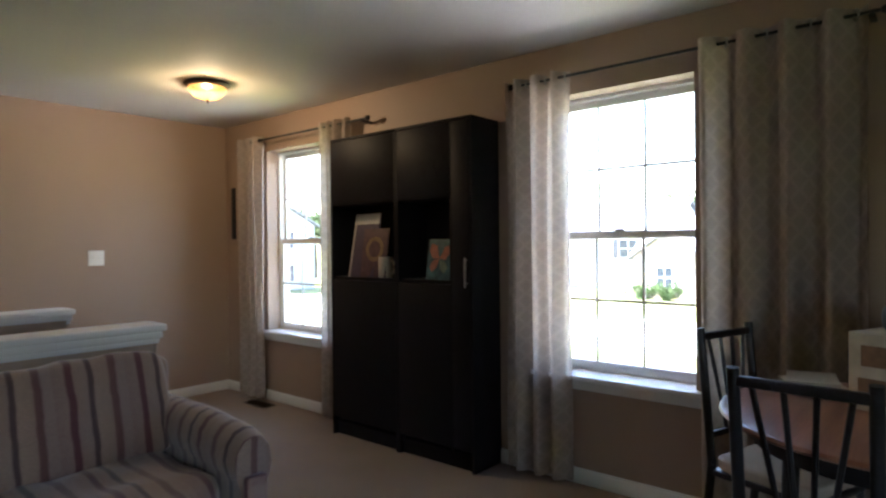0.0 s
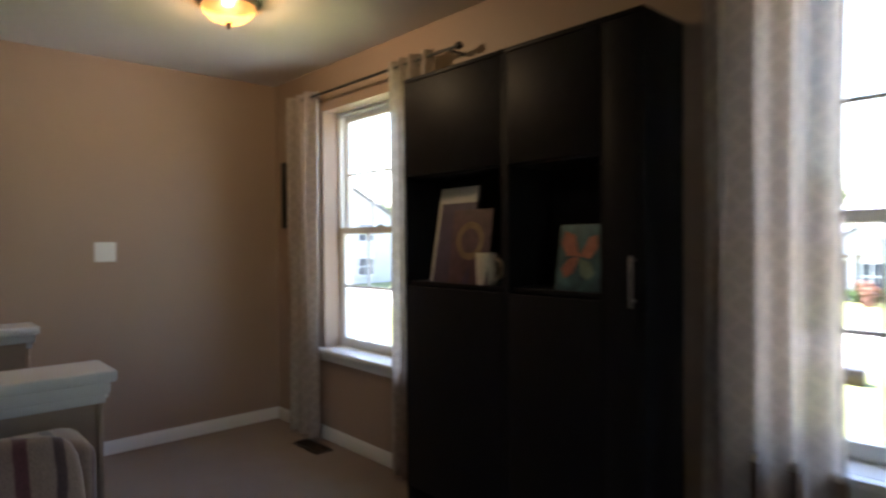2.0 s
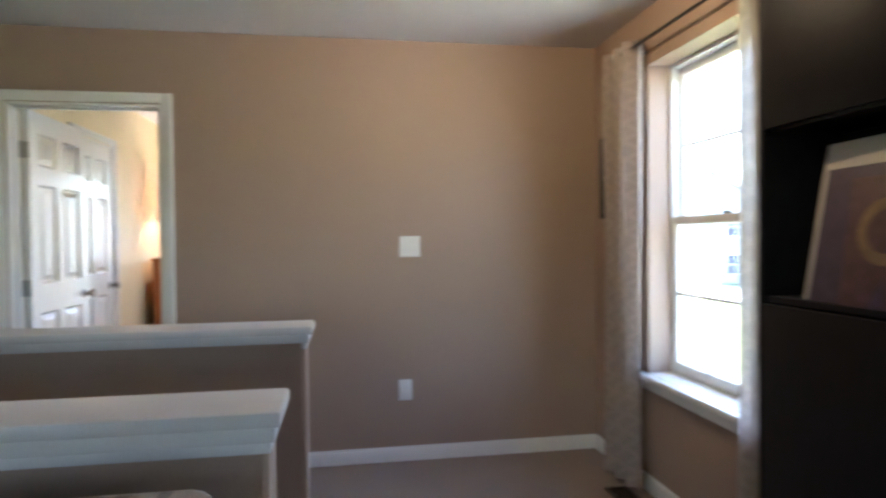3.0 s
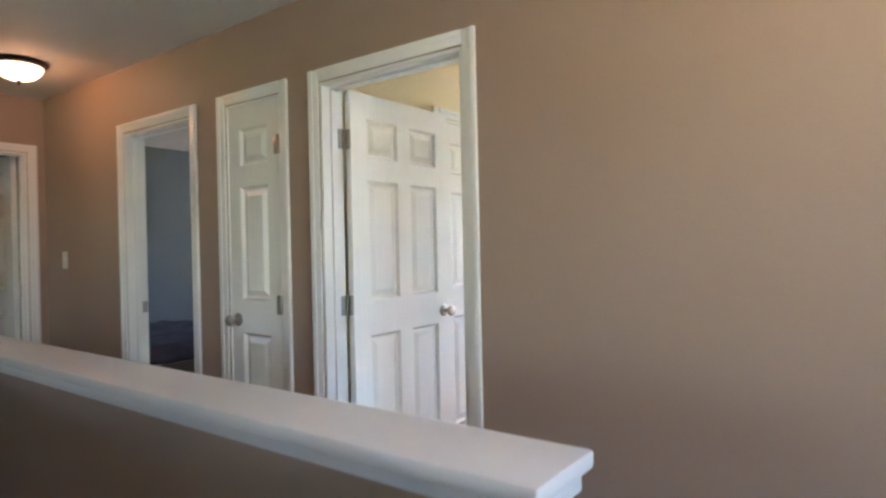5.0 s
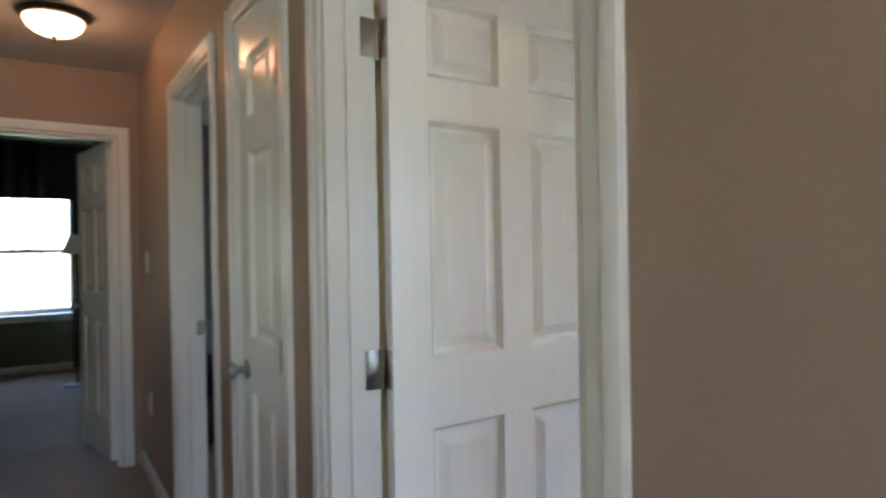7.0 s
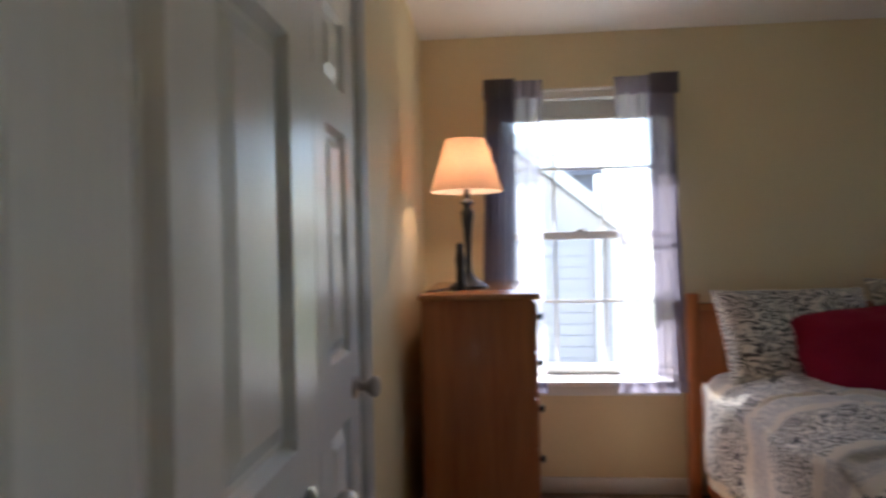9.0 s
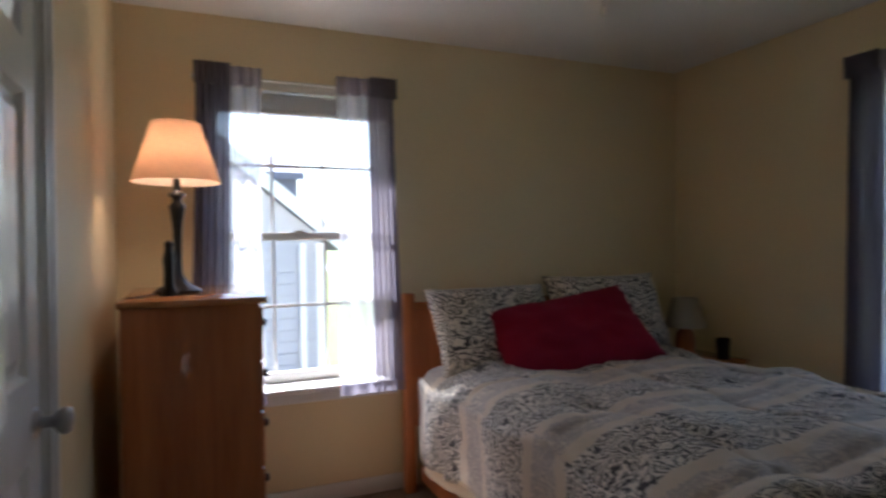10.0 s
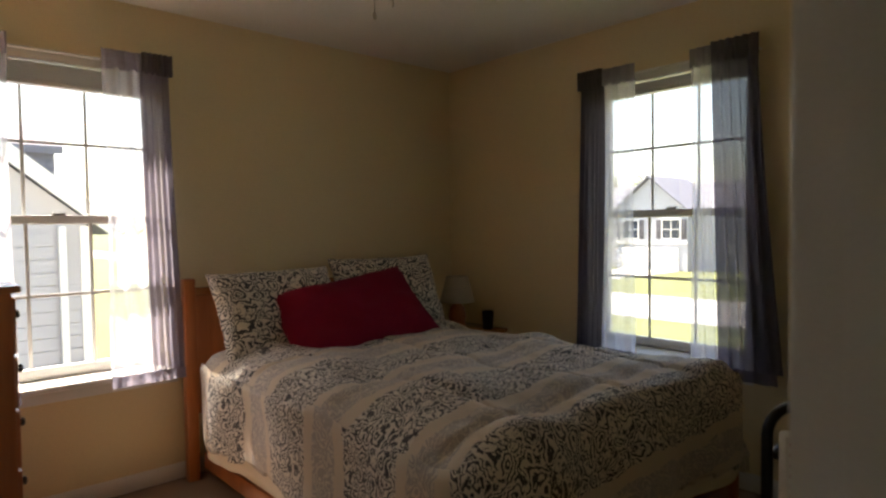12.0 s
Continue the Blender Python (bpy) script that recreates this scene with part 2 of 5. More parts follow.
WALL = surface("taupe_wall_paint", (0.335, 0.238, 0.176), 0.55, grain=140, vary=0.03, bump=0.12, blotch_vary=0.04)
YELLOW = surface("yellow_wall_paint", (0.78, 0.65, 0.40), 0.55, grain=140, vary=0.03, bump=0.12)
# Grey-blue darkened so that the paint carries the back room's dim light.
BLUEWALL_DIM = surface("dimmed_grey_blue_wall_paint", (0.12, 0.13, 0.135), 0.6, grain=140, vary=0.03)
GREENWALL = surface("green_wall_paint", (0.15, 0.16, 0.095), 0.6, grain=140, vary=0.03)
# One ceiling in two tones: darker for the dim hall, lighter for bedroom bounce.
CEIL_DIM = surface("dimmed_ceiling_paint", (0.66, 0.625, 0.575), 0.8, grain=90, vary=0.03, bump=0.25)
CEIL_BOUNCE = surface("brightened_ceiling_paint", (0.80, 0.77, 0.72), 0.8, grain=90, vary=0.03, bump=0.25)
TRIM = surface("white_trim_paint", (0.78, 0.77, 0.74), 0.3, grain=200, vary=0.02, bump=0.04)
DOORPAINT = surface("white_door_paint", (0.84, 0.83, 0.79), 0.25, grain=22, vary=0.02, bump=0.22, stretch=(3, 3, 0.14))
CARPET = surface("beige_carpet", (0.24, 0.168, 0.115), 0.95, grain=420, vary=0.28, blotch=3.5, blotch_vary=0.16, bump=0.9, bump_scale=260, sheen=0.3)
VINYL = surface("white_vinyl", (0.74, 0.73, 0.70), 0.35, grain=120, vary=0.02, bump=0.03)
BLACKWOOD = surface("black_brown_veneer", (0.011, 0.010, 0.012), 0.5, grain=30, vary=0.25, stretch=(6, 6, 0.4), bump=0.05, spec=0.11)
STEEL = surface("brushed_nickel", (0.38, 0.36, 0.33), 0.28, 1.0, grain=200, vary=0.05, bump=0.03)
BRONZE = surface("dark_bronze", (0.055, 0.04, 0.032), 0.35, 0.8, grain=90, vary=0.2)
BLACKMETAL = surface("black_enamel", (0.018, 0.018, 0.02), 0.4, 0.3, grain=90, vary=0.2)
PLATE = surface("white_plastic", (0.74, 0.73, 0.70), 0.3, grain=100, vary=0.02, bump=0)
GLASS = clear_glass("window_glass")
PINE = wood("honey_pine", (0.35, 0.10, 0.032), (0.56, 0.20, 0.068), 0.35, 2)
PINE_X = wood("honey_pine_top", (0.33, 0.125, 0.045), (0.54, 0.24, 0.09), 0.25, 1, coat=0.4)
CHERRY = wood("red_brown_tabletop", (0.18, 0.062, 0.03), (0.32, 0.13, 0.065), 0.38, 0, coat=0.12)
DARKWOOD = wood("dark_furniture_wood", (0.03, 0.02, 0.015), (0.07, 0.045, 0.03), 0.4, 2)
SOFA_X = striped("striped_sofa_cloth_seat", 0, 0.27, [(0.0, (0.215, 0.134, 0.107)), (0.16, (0.232, 0.147, 0.114)), (0.18, (0.097, 0.027, 0.030)), (0.26, (0.092, 0.023, 0.026)), (0.28, (0.240, 0.154, 0.114)), (0.44, (0.240, 0.161, 0.126)), (0.46, (0.069, 0.035, 0.033)), (0.52, (0.075, 0.037, 0.033)), (0.54, (0.274, 0.181, 0.132)), (0.74, (0.249, 0.161, 0.114)), (0.76, (0.126, 0.051, 0.043)), (0.84, (0.114, 0.046, 0.039)), (0.87, (0.232, 0.154, 0.126))])
SOFA_Y = striped("striped_sofa_cloth_arm", 1, 0.27, [(0.0, (0.215, 0.134, 0.107)), (0.16, (0.232, 0.147, 0.114)), (0.18, (0.097, 0.027, 0.030)), (0.26, (0.092, 0.023, 0.026)), (0.28, (0.240, 0.154, 0.114)), (0.44, (0.240, 0.161, 0.126)), (0.46, (0.069, 0.035, 0.033)), (0.52, (0.075, 0.037, 0.033)), (0.54, (0.274, 0.181, 0.132)), (0.74, (0.249, 0.161, 0.114)), (0.76, (0.126, 0.051, 0.043)), (0.84, (0.114, 0.046, 0.039)), (0.87, (0.232, 0.154, 0.126))])
PAISLEY = paisley("paisley_comforter_print", True, 14.0)
PAISLEY_P = paisley("paisley_pillow_print", False, 12.0)
RED = surface("crimson_pillow_cloth", (0.25, 0.005, 0.028), 0.85, grain=260, vary=0.15, blotch=6, blotch_vary=0.15, bump=0.5, sheen=0.03, spec=0.2)
CREAM = surface("cream_cotton", (0.72, 0.63, 0.49), 0.85, grain=200, vary=0.06, bump=0.3)
CURTAIN = cloth("beige_curtain", (0.47, 0.40, 0.35), 0.02, (0.56, 0.46, 0.38), True, 0.4)
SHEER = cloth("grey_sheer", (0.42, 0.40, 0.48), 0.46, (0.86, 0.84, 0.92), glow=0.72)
# Denser copies of the sheer, shade put into their colour; SHEER_E for unlit panels.
SHEER_E = cloth("grey_sheer_shaded", (0.18, 0.16, 0.20), 0.055, (0.16, 0.145, 0.19))
SHEER_D = cloth("grey_sheer_gather_shade", (0.22, 0.20, 0.26), 0.16, (0.42, 0.39, 0.48))
NAVY = surface("dark_navy_curtain", (0.015, 0.014, 0.03), 0.8, grain=200, vary=0.1, bump=0.2)
BOWL = lit_glass("lit_amber_bowl", (1.0, 0.50, 0.13), 0.05, 0.3, (0.26, 0.13, 0.035))
BOWL2 = lit_glass("lit_opal_bowl", (1.0, 0.66, 0.36), 0.4, 0.4, (0.55, 0.36, 0.2))
WHITE_SHADE = surface("white_lamp_shade", (0.80, 0.77, 0.72), 0.8, grain=200, vary=0.04)
SHADE_OFF = surface("cream_lamp_shade", (0.44, 0.38, 0.29), 0.8, grain=200, vary=0.04)


# ---- mesh helpers ----
def box(bm, x0, y0, z0, x1, y1, z1, bevel=0.0, seg=2):
    """Adds a box with optional rounded edges."""
    r = bmesh.ops.create_cube(bm, size=1.0)
    vs = r["verts"]
    for v in vs:
        v.co = Vector(((x0 + x1) / 2 + v.co.x * (x1 - x0), (y0 + y1) / 2 + v.co.y * (y1 - y0), (z0 + z1) / 2 + v.co.z * (z1 - z0)))
    if bevel:
        es = list({e for v in vs for e in v.link_edges})
        bmesh.ops.bevel(bm, geom=es, offset=bevel, segments=seg, profile=0.5, affect="EDGES")
    return bm


def boxes(*rows, bevel=0.0):
    bm = bmesh.new()
    for r in rows:
        box(bm, *r, bevel=bevel)
    return bm


def rod(bm, a, b, r, sides=12, r2=None):
    """Adds a round bar from a to b."""
    a, b = Vector(a), Vector(b)
    d = b - a
    m = Matrix.Translation((a + b) / 2) @ d.to_track_quat("Z", "Y").to_matrix().to_4x4()
    bmesh.ops.create_cone(bm, cap_ends=True, segments=sides, radius1=r, radius2=r if r2 is None else r2, depth=d.length, matrix=m)
    return bm


def lathe(profile, at=(0, 0, 0), sides=28):
    """A turned body from (radius, height) pairs."""
    bm = bmesh.new()
    rings = []
    for r, z in profile:
        rings.append([bm.verts.new((at[0] + max(r, 1e-4) * math.cos(2 * math.pi * k / sides), at[1] + max(r, 1e-4) * math.sin(2 * math.pi * k / sides), at[2] + z)) for k in range(sides)])
    for p, q in zip(rings, rings[1:]):
        for k in range(sides):
            bm.faces.new((p[k], p[(k + 1) % sides], q[(k + 1) % sides], q[k]))
    bm.normal_update()
    bmesh.ops.recalc_face_normals(bm, faces=bm.faces)
    return bm


def mesh_of(name, bm, material, smooth=None):
    me = bpy.data.meshes.new(name)
    bm.to_mesh(me)
    bm.free()
    me.materials.append(material)
    if smooth is not None:
        me.polygons.foreach_set("use_smooth", [True] * len(me.polygons))
        if smooth < 180:
            me.set_sharp_from_angle(angle=radians(smooth))
    return me


def thing(name, bm, material, label, category="", group="", kind="", smooth=40):
    return tagged(new(name, mesh_of(name, bm, material, smooth)), label, category, group, kind)


def holder(name, at, label, category="", group="", kind="", turn=0.0):
    ob = new(name)
    ob.matrix_basis = pose(*at, 0, 0, turn)
    ob.empty_display_size = 0.1
    return tagged(ob, label, category, group, kind)


def part(name, bm, material, parent, label="", smooth=40):
    ob = new(name, mesh_of(name, bm, material, smooth))
    ob.parent = parent
    return tagged(ob, label) if label else ob


def again(name, me, parent, m=None):
    """One more piece on a shared mesh."""
    ob = new(name, me)
    ob.parent = parent
    if m is not None:
        ob.matrix_basis = m
    return ob


def soft_box(w, d, h, power=5.0, n=14, wrinkle=0.008, seed=0.0, pinch=0.0):
    """A stuffed cushion, centred, lying flat: rounded sides, slightly uneven."""
    bm = bmesh.new()
    bmesh.ops.create_cube(bm, size=2.0)
    bmesh.ops.subdivide_edges(bm, edges=bm.edges[:], cuts=n, use_grid_fill=True)
    for v in bm.verts:
        c = v.co
        k = (abs(c.x) ** power + abs(c.y) ** power + abs(c.z) ** power) ** (-1 / power)
        p = c * k
        edge = max(abs(p.x), abs(p.y))
        thin = 1 - pinch * edge ** 4
        q = Vector((p.x * w / 2, p.y * d / 2, p.z * h / 2 * thin))
        q += Vector((0, 0, 1)) * wrinkle * noise.noise(Vector((q.x * 7 + seed, q.y * 7, q.z * 5))) * 2
        v.co = q
    return bm


def pillow_body(w, d, t, seed=0.0, n=26):
    """A stuffed pillow with pointed corners and a seam all round, centred, lying flat."""
    bm = bmesh.new()
    sides = []
    for sgn in (1, -1):
        rows = []
        for j in range(n + 1):
            v = -1 + 2 * j / n
            row = []
            for i in range(n + 1):
                u = -1 + 2 * i / n
                fat = max(0.0, (1 - u ** 4) * (1 - v ** 4)) ** 0.55
                x = w / 2 * u * (1 - 0.045 * (1 - v * v))
                y = d / 2 * v * (1 - 0.06 * (1 - u * u))
                z = sgn * t / 2 * fat * (1 + 0.25 * noise.noise(Vector((u * 1.7 + seed, v * 1.7, sgn)))) + 0.012 * noise.noise(Vector((u * 4 + seed, v * 4, 2)))
                row.append(bm.verts.new((x, y, z)))
            rows.append(row)
        for p, q in zip(rows, rows[1:]):
            for i in range(n):
                f = (p[i], p[i + 1], q[i + 1], q[i])
                bm.faces.new(f if sgn > 0 else f[::-1])
    bmesh.ops.remove_doubles(bm, verts=bm.verts, dist=0.0008)
    bm.normal_update()
    return bm


def moved(bm, m):
    bmesh.ops.transform(bm, matrix=m, verts=bm.verts)
    return bm


def wave_sheet(along, a0, a1, z0, z1, folds, depth, out, taper=0.0, seed=0.0, nx=90, nz=24, thick=0.003):
    """A hanging curtain. along 0: it runs in x at y = out; 1: it runs in y at x = out."""
    bm = bmesh.new()
    grid = []
    for j in range(nz + 1):
        v = j / nz
        row = []
        for i in range(nx + 1):
            u = i / nx
            mid = (a0 + a1) / 2
            wdt = (a1 - a0) * (1 - taper * math.sin(math.pi * min(v * 1.2, 1)) * 0.5)
            a = mid + (u - 0.5) * wdt
            ph = 2 * math.pi * folds * u + 0.5 * noise.noise(Vector((u * 3 + seed, v * 1.5, 0)))
            amp = depth * (0.75 + 0.5 * noise.noise(Vector((u * 4, v * 2 + seed, 3))))
            off = amp * math.sin(ph) + 0.12 * depth * math.sin(2.3 * ph + seed)
            z = z1 + (z0 - z1) * v
            row.append(bm.verts.new((a, out + off, z) if along == 0 else (out + off, a, z)))
        grid.append(row)
    for p, q in zip(grid, grid[1:]):
        for i in range(nx):
            bm.faces.new((p[i], p[i + 1], q[i + 1], q[i]))
    bm.normal_update()
    return bm


# ---- structure ----
XE, YN, YB, XB = 5.74, 8.12, 11.37, 2.42   # east wall face, living north wall face, bedroom north wall face, bedroom west wall face
H = 2.44


def wall(name, along, f0, f1, a0, a1, z0, z1, openings, material, label):
    """A wall slab that runs along x (0) or y (1), with openings (a, a, z, z) cut through it."""
    bm = bmesh.new()

    def slab(p0, p1, q0, q1):
        if p1 - p0 > 1e-4 and q1 - q0 > 1e-4:
            box(bm, *((p0, f0, q0, p1, f1, q1) if along == 0 else (f0, p0, q0, f1, p1, q1)))

    edge = a0
    for b0, b1, c0, c1 in sorted(openings):
        slab(edge, b0, z0, z1), slab(b0, b1, z0, c0), slab(b0, b1, c1, z1)
        edge = b1
    slab(edge, a1, z0, z1)
    return thing(name, bm, material, label, "wall", kind="structure", smooth=None)


D1, D2, D3, D4 = (2.475, 3.245), (1.767, 2.198), (0.700, 1.443), (7.302, 8.005)
WB, WA, WN, WE = (3.835, 4.755), (6.55, 7.47), (2.808, 3.728), (9.255, 10.175)
Z0, Z1, DOOR = 0.575, 2.165, 2.04
doors_n = [(*D, -0.01, DOOR) for D in (D3, D2, D1)]
wall("wall_north", 0, YN, YN + 0.06, -0.50, XE, 0, H, doors_n, WALL, "taupe painted wall with three doorways")
wall("wall_bedroom_south", 0, YN + 0.06, YN + 0.12, XB, XE, 0, H, [(*D1, -0.01, DOOR)], YELLOW, "yellow painted bedroom wall beside the doorway")
wall("wall_back_room_south", 0, YN + 0.06, YN + 0.12, -1.9, XB - 0.12, 0, H, [(*D3, -0.01, DOOR), (*D2, -0.01, DOOR)], BLUEWALL_DIM, "grey-blue wall of the back room, painted darker for its dim light")
wall("wall_east", 1, XE, XE + 0.24, -0.3, YN + 0.06, -2.4, 2.7, [(*WB, Z0, Z1), (*WA, Z0, Z1)], WALL, "taupe painted outer wall with two windows")
wall("wall_bedroom_east", 1, XE, XE + 0.24, YN + 0.06, YB + 0.24, -2.4, 2.7, [(*WE, Z0, Z1)], YELLOW, "yellow painted outer bedroom wall with a window")
wall("wall_bedroom_north", 0, YB, YB + 0.24, XB - 0.06, XE, -2.4, 2.7, [(*WN, Z0, Z1)], YELLOW, "yellow painted bedroom wall with a window")
wall("wall_bedroom_west", 1, XB - 0.06, XB, YN + 0.12, YB, 0, H, [(9.06, 9.77, -0.01, DOOR)], YELLOW, "yellow painted bedroom wall with a closet door")
wall("wall_back_room_east", 1, XB - 0.12, XB - 0.06, YN + 0.12, YB + 0.24, 0, H, [], BLUEWALL_DIM, "grey-blue wall, painted darker for the room's dim light")
wall("wall_back_room_west", 1, -2.02, -1.9, YN + 0.12, YB + 0.24, 0, H, [], BLUEWALL_DIM, "grey-blue wall, painted darker for the room's dim light")
wall("wall_back_room_north", 0, YB, YB + 0.24, -1.9, XB - 0.12, 0, H, [(-0.6, 0.32, Z0, Z1)], BLUEWALL_DIM, "grey-blue wall, painted darker for the room's dim light")
wall("wall_hall_end", 1, -0.56, -0.50, -0.3, YN + 0.06, 0, H, [(*D4, -0.01, DOOR)], WALL, "taupe painted wall at the end of the hall with a doorway")
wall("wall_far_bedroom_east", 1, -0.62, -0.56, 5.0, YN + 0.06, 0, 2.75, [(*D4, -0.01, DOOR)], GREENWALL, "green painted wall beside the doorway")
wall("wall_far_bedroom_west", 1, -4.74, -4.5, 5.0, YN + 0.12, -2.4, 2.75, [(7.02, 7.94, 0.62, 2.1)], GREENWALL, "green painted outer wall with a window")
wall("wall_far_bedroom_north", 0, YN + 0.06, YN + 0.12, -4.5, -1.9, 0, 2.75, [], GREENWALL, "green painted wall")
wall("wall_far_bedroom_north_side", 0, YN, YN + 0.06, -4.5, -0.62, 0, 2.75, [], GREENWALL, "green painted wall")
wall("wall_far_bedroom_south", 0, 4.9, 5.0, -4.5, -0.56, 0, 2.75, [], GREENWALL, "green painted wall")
# The opening here is added, out of view, to let fill daylight in.
wall("wall_south", 0, -0.3, -0.2, -0.5, XE, 0, H, [(0.6, 2.5, Z0, Z1)], WALL, "taupe painted wall of the living room")

floor = boxes((-0.5, -0.2, -0.2, XE, 5.92, 0), (4.03, 5.92, -0.2, XE, YN, 0), (-0.5, 7.16, -0.2, 4.03, YN, 0), (-0.5, 5.92, -0.2, 0.22, 7.16, 0))
box(floor, XB - 0.06, YN, -0.2, XE, YB, 0)
box(floor, -1.9, YN, -0.2, XB - 0.12, YB, 0)
box(floor, -4.5, 5.0, -0.2, -0.5, YN, 0)
thing("floor", floor, CARPET, "beige cut-pile carpet with worn and shaded patches", "floor", kind="structure", smooth=None)
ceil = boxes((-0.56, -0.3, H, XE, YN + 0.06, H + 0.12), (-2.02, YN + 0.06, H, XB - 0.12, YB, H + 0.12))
thing("ceiling", ceil, CEIL_DIM, "textured ceiling, painted darker for the dim hall", "ceiling", kind="structure", smooth=None)
thing("ceiling_bedroom", boxes((XB - 0.12, YN + 0.06, H, XE, YB, H + 0.12)), CEIL_BOUNCE, "textured ceiling of the yellow bedroom, painted lighter to bounce light", "ceiling", kind="structure", smooth=None)
thing("ceiling_far_bedroom", boxes((-4.5, 5.0, 2.75, -0.56, YN + 0.12, 2.87)), CEIL_DIM, "white ceiling of the far bedroom", "ceiling", kind="structure", smooth=None)
thing("roof_eave", boxes((-5.0, -0.6, 2.88, XE + 0.6, YB + 0.25, 3.0), bevel=0.01), TRIM, "white boxed roof eave", "roof", kind="structure")
thing("far_bedroom_crown_trim", boxes((-4.5, 7.10, 2.60, -4.44, YN, 2.75), (-4.44, YN - 0.06, 2.60, -0.62, YN, 2.75), bevel=0.01), TRIM, "white crown moulding", "trim", kind="structure")


def baseboards():
    t, h = 0.013, 0.085
    rows = [
        (3.32, YN - t, XE, YN), (-0.5, YN - t, 0.625, YN), (1.52, YN - t, 1.69, YN), (2.275, YN - t, 2.42, YN),
    ]
    for x0, y0, x1, y1 in rows:
        yield boxes((x0, y0, 0, x1, y1, h - 0.012), (x0, y0 + 0.004, h - 0.012, x1, y1, h), bevel=0.002), TRIM
    for y0, y1 in ((-0.2, YN - t), (YN + 0.12, YB)):
        yield boxes((XE - t, y0, 0, XE, y1, h - 0.012), (XE - t + 0.004, y0, h - 0.012, XE, y1, h), bevel=0.002), TRIM
    yield boxes((XB, YB - t, 0, XE - t, YB, h), bevel=0.003), TRIM
    yield boxes((XB, 9.86, 0, XB + t, YB - t, h), bevel=0.003), TRIM
    yield boxes((-0.5, -0.2, 0, -0.5 + t, 7.23, h), bevel=0.003), TRIM
    yield boxes((-4.5, 5.0, 0, -4.5 + t, YN, h), bevel=0.003), TRIM


for bm, m in baseboards():
    thing("baseboard", bm, m, "white painted baseboard along the carpet", "baseboard", kind="structure")


# ---- windows ----
def window(name, at, turn, z0, z1, label, width=0.92, cols=3, returns=None):
    """A double-hung vinyl window. Local x runs along the wall, y outward, z up."""
    w = holder(name, (at[0], at[1], 0), label, "window", kind="structure", turn=turn)
    a, b = -width / 2, width / 2
    g0, g1 = a + 0.055, b - 0.055
    mid = (z0 + z1) / 2
    part("window_lining", boxes((a, 0.0, z0 + 0.03, a + 0.012, 0.12, z1), (b - 0.012, 0.0, z0 + 0.03, b, 0.12, z1), (a + 0.012, 0.0, z1 - 0.012, b - 0.012, 0.12, z1)), returns or TRIM, w, "painted drywall return")
    part("window_sill", box(box(bmesh.new(), a - 0.05, -0.05, z0, b + 0.05, -0.002, z0 + 0.028, 0.006), a, -0.002, z0, b, 0.14, z0 + 0.028), TRIM, w, "white painted wooden sill")
    part("sill_apron", boxes((a - 0.03, -0.014, z0 - 0.055, b + 0.03, -0.001, z0 - 0.001), bevel=0.003), TRIM, w)
    part("window_frame", boxes((a, 0.12, z0 + 0.028, a + 0.03, 0.21, z1), (b - 0.03, 0.12, z0 + 0.028, b, 0.21, z1), (a + 0.03, 0.12, z1 - 0.03, b - 0.03, 0.21, z1), (a + 0.03, 0.14, z0 + 0.002, b - 0.03, 0.21, z0 + 0.04)), VINYL, w)
    for nm, lo, hi, y in (("lower_sash", z0 + 0.04, mid + 0.022, 0.128), ("upper_sash", mid - 0.022, z1 - 0.03, 0.165)):
        s = part(nm, boxes((a + 0.03, y, lo, g0, y + 0.03, hi), (g1, y, lo, b - 0.03, y + 0.03, hi), (g0, y, lo, g1, y + 0.03, lo + (0.045 if nm[0] == "l" else 0.044)), (g0, y, hi - 0.04, g1, y + 0.03, hi), bevel=0.003), VINYL, w)
        lo2, hi2 = lo + 0.045, hi - 0.04
        pane = part("pane", boxes((g0, y + 0.012, lo2, g1, y + 0.016, hi2)), GLASS, s, smooth=None)
        pane.visible_shadow = False
        for k in range(1, cols):
            x = g0 + (g1 - g0) * k / cols
            part("muntin", boxes((x - 0.008, y + 0.004, lo2, x + 0.008, y + 0.0115, hi2), bevel=0.002), VINYL, s)
        zc = (lo2 + hi2) / 2
        part("muntin", boxes((g0, y + 0.0035, zc - 0.008, g1, y + 0.011, zc + 0.008), bevel=0.002), VINYL, s)
        if nm[0] == "l":
            part("sash_lock", boxes((-0.03, y - 0.004, hi, 0.03, y + 0.022, hi + 0.014), bevel=0.004), STEEL, s)
    return w


window("window_1", (XE, sum(WB) / 2), -90, Z0, Z1, "white double-hung vinyl window with grid, bright daylight outside", returns=WALL)
window("window_2", (XE, sum(WA) / 2), -90, Z0, Z1, "white double-hung vinyl window with grid beside the black cabinet", returns=WALL)
window("window_3", (sum(WN) / 2, YB), 0, Z0, Z1, "white double-hung bedroom window above the dresser and bed", returns=YELLOW)
window("window_4", (XE, sum(WE) / 2), -90, Z0, Z1, "white double-hung bedroom window that looks onto the street", returns=YELLOW)
window("window_5", (-4.5, 7.48), 90, 0.62, 2.1, "white double-hung window of the far bedroom")
# Made-up window out of view; brightens the living room from the south.
window("fill_window", (1.55, -0.2), 180, Z0, Z1, "unseen wide window added to light the living room", 1.9, 4, returns=WALL)
window("window_7", (-0.14, YB), 0, Z0, Z1, "white double-hung window of the back room")


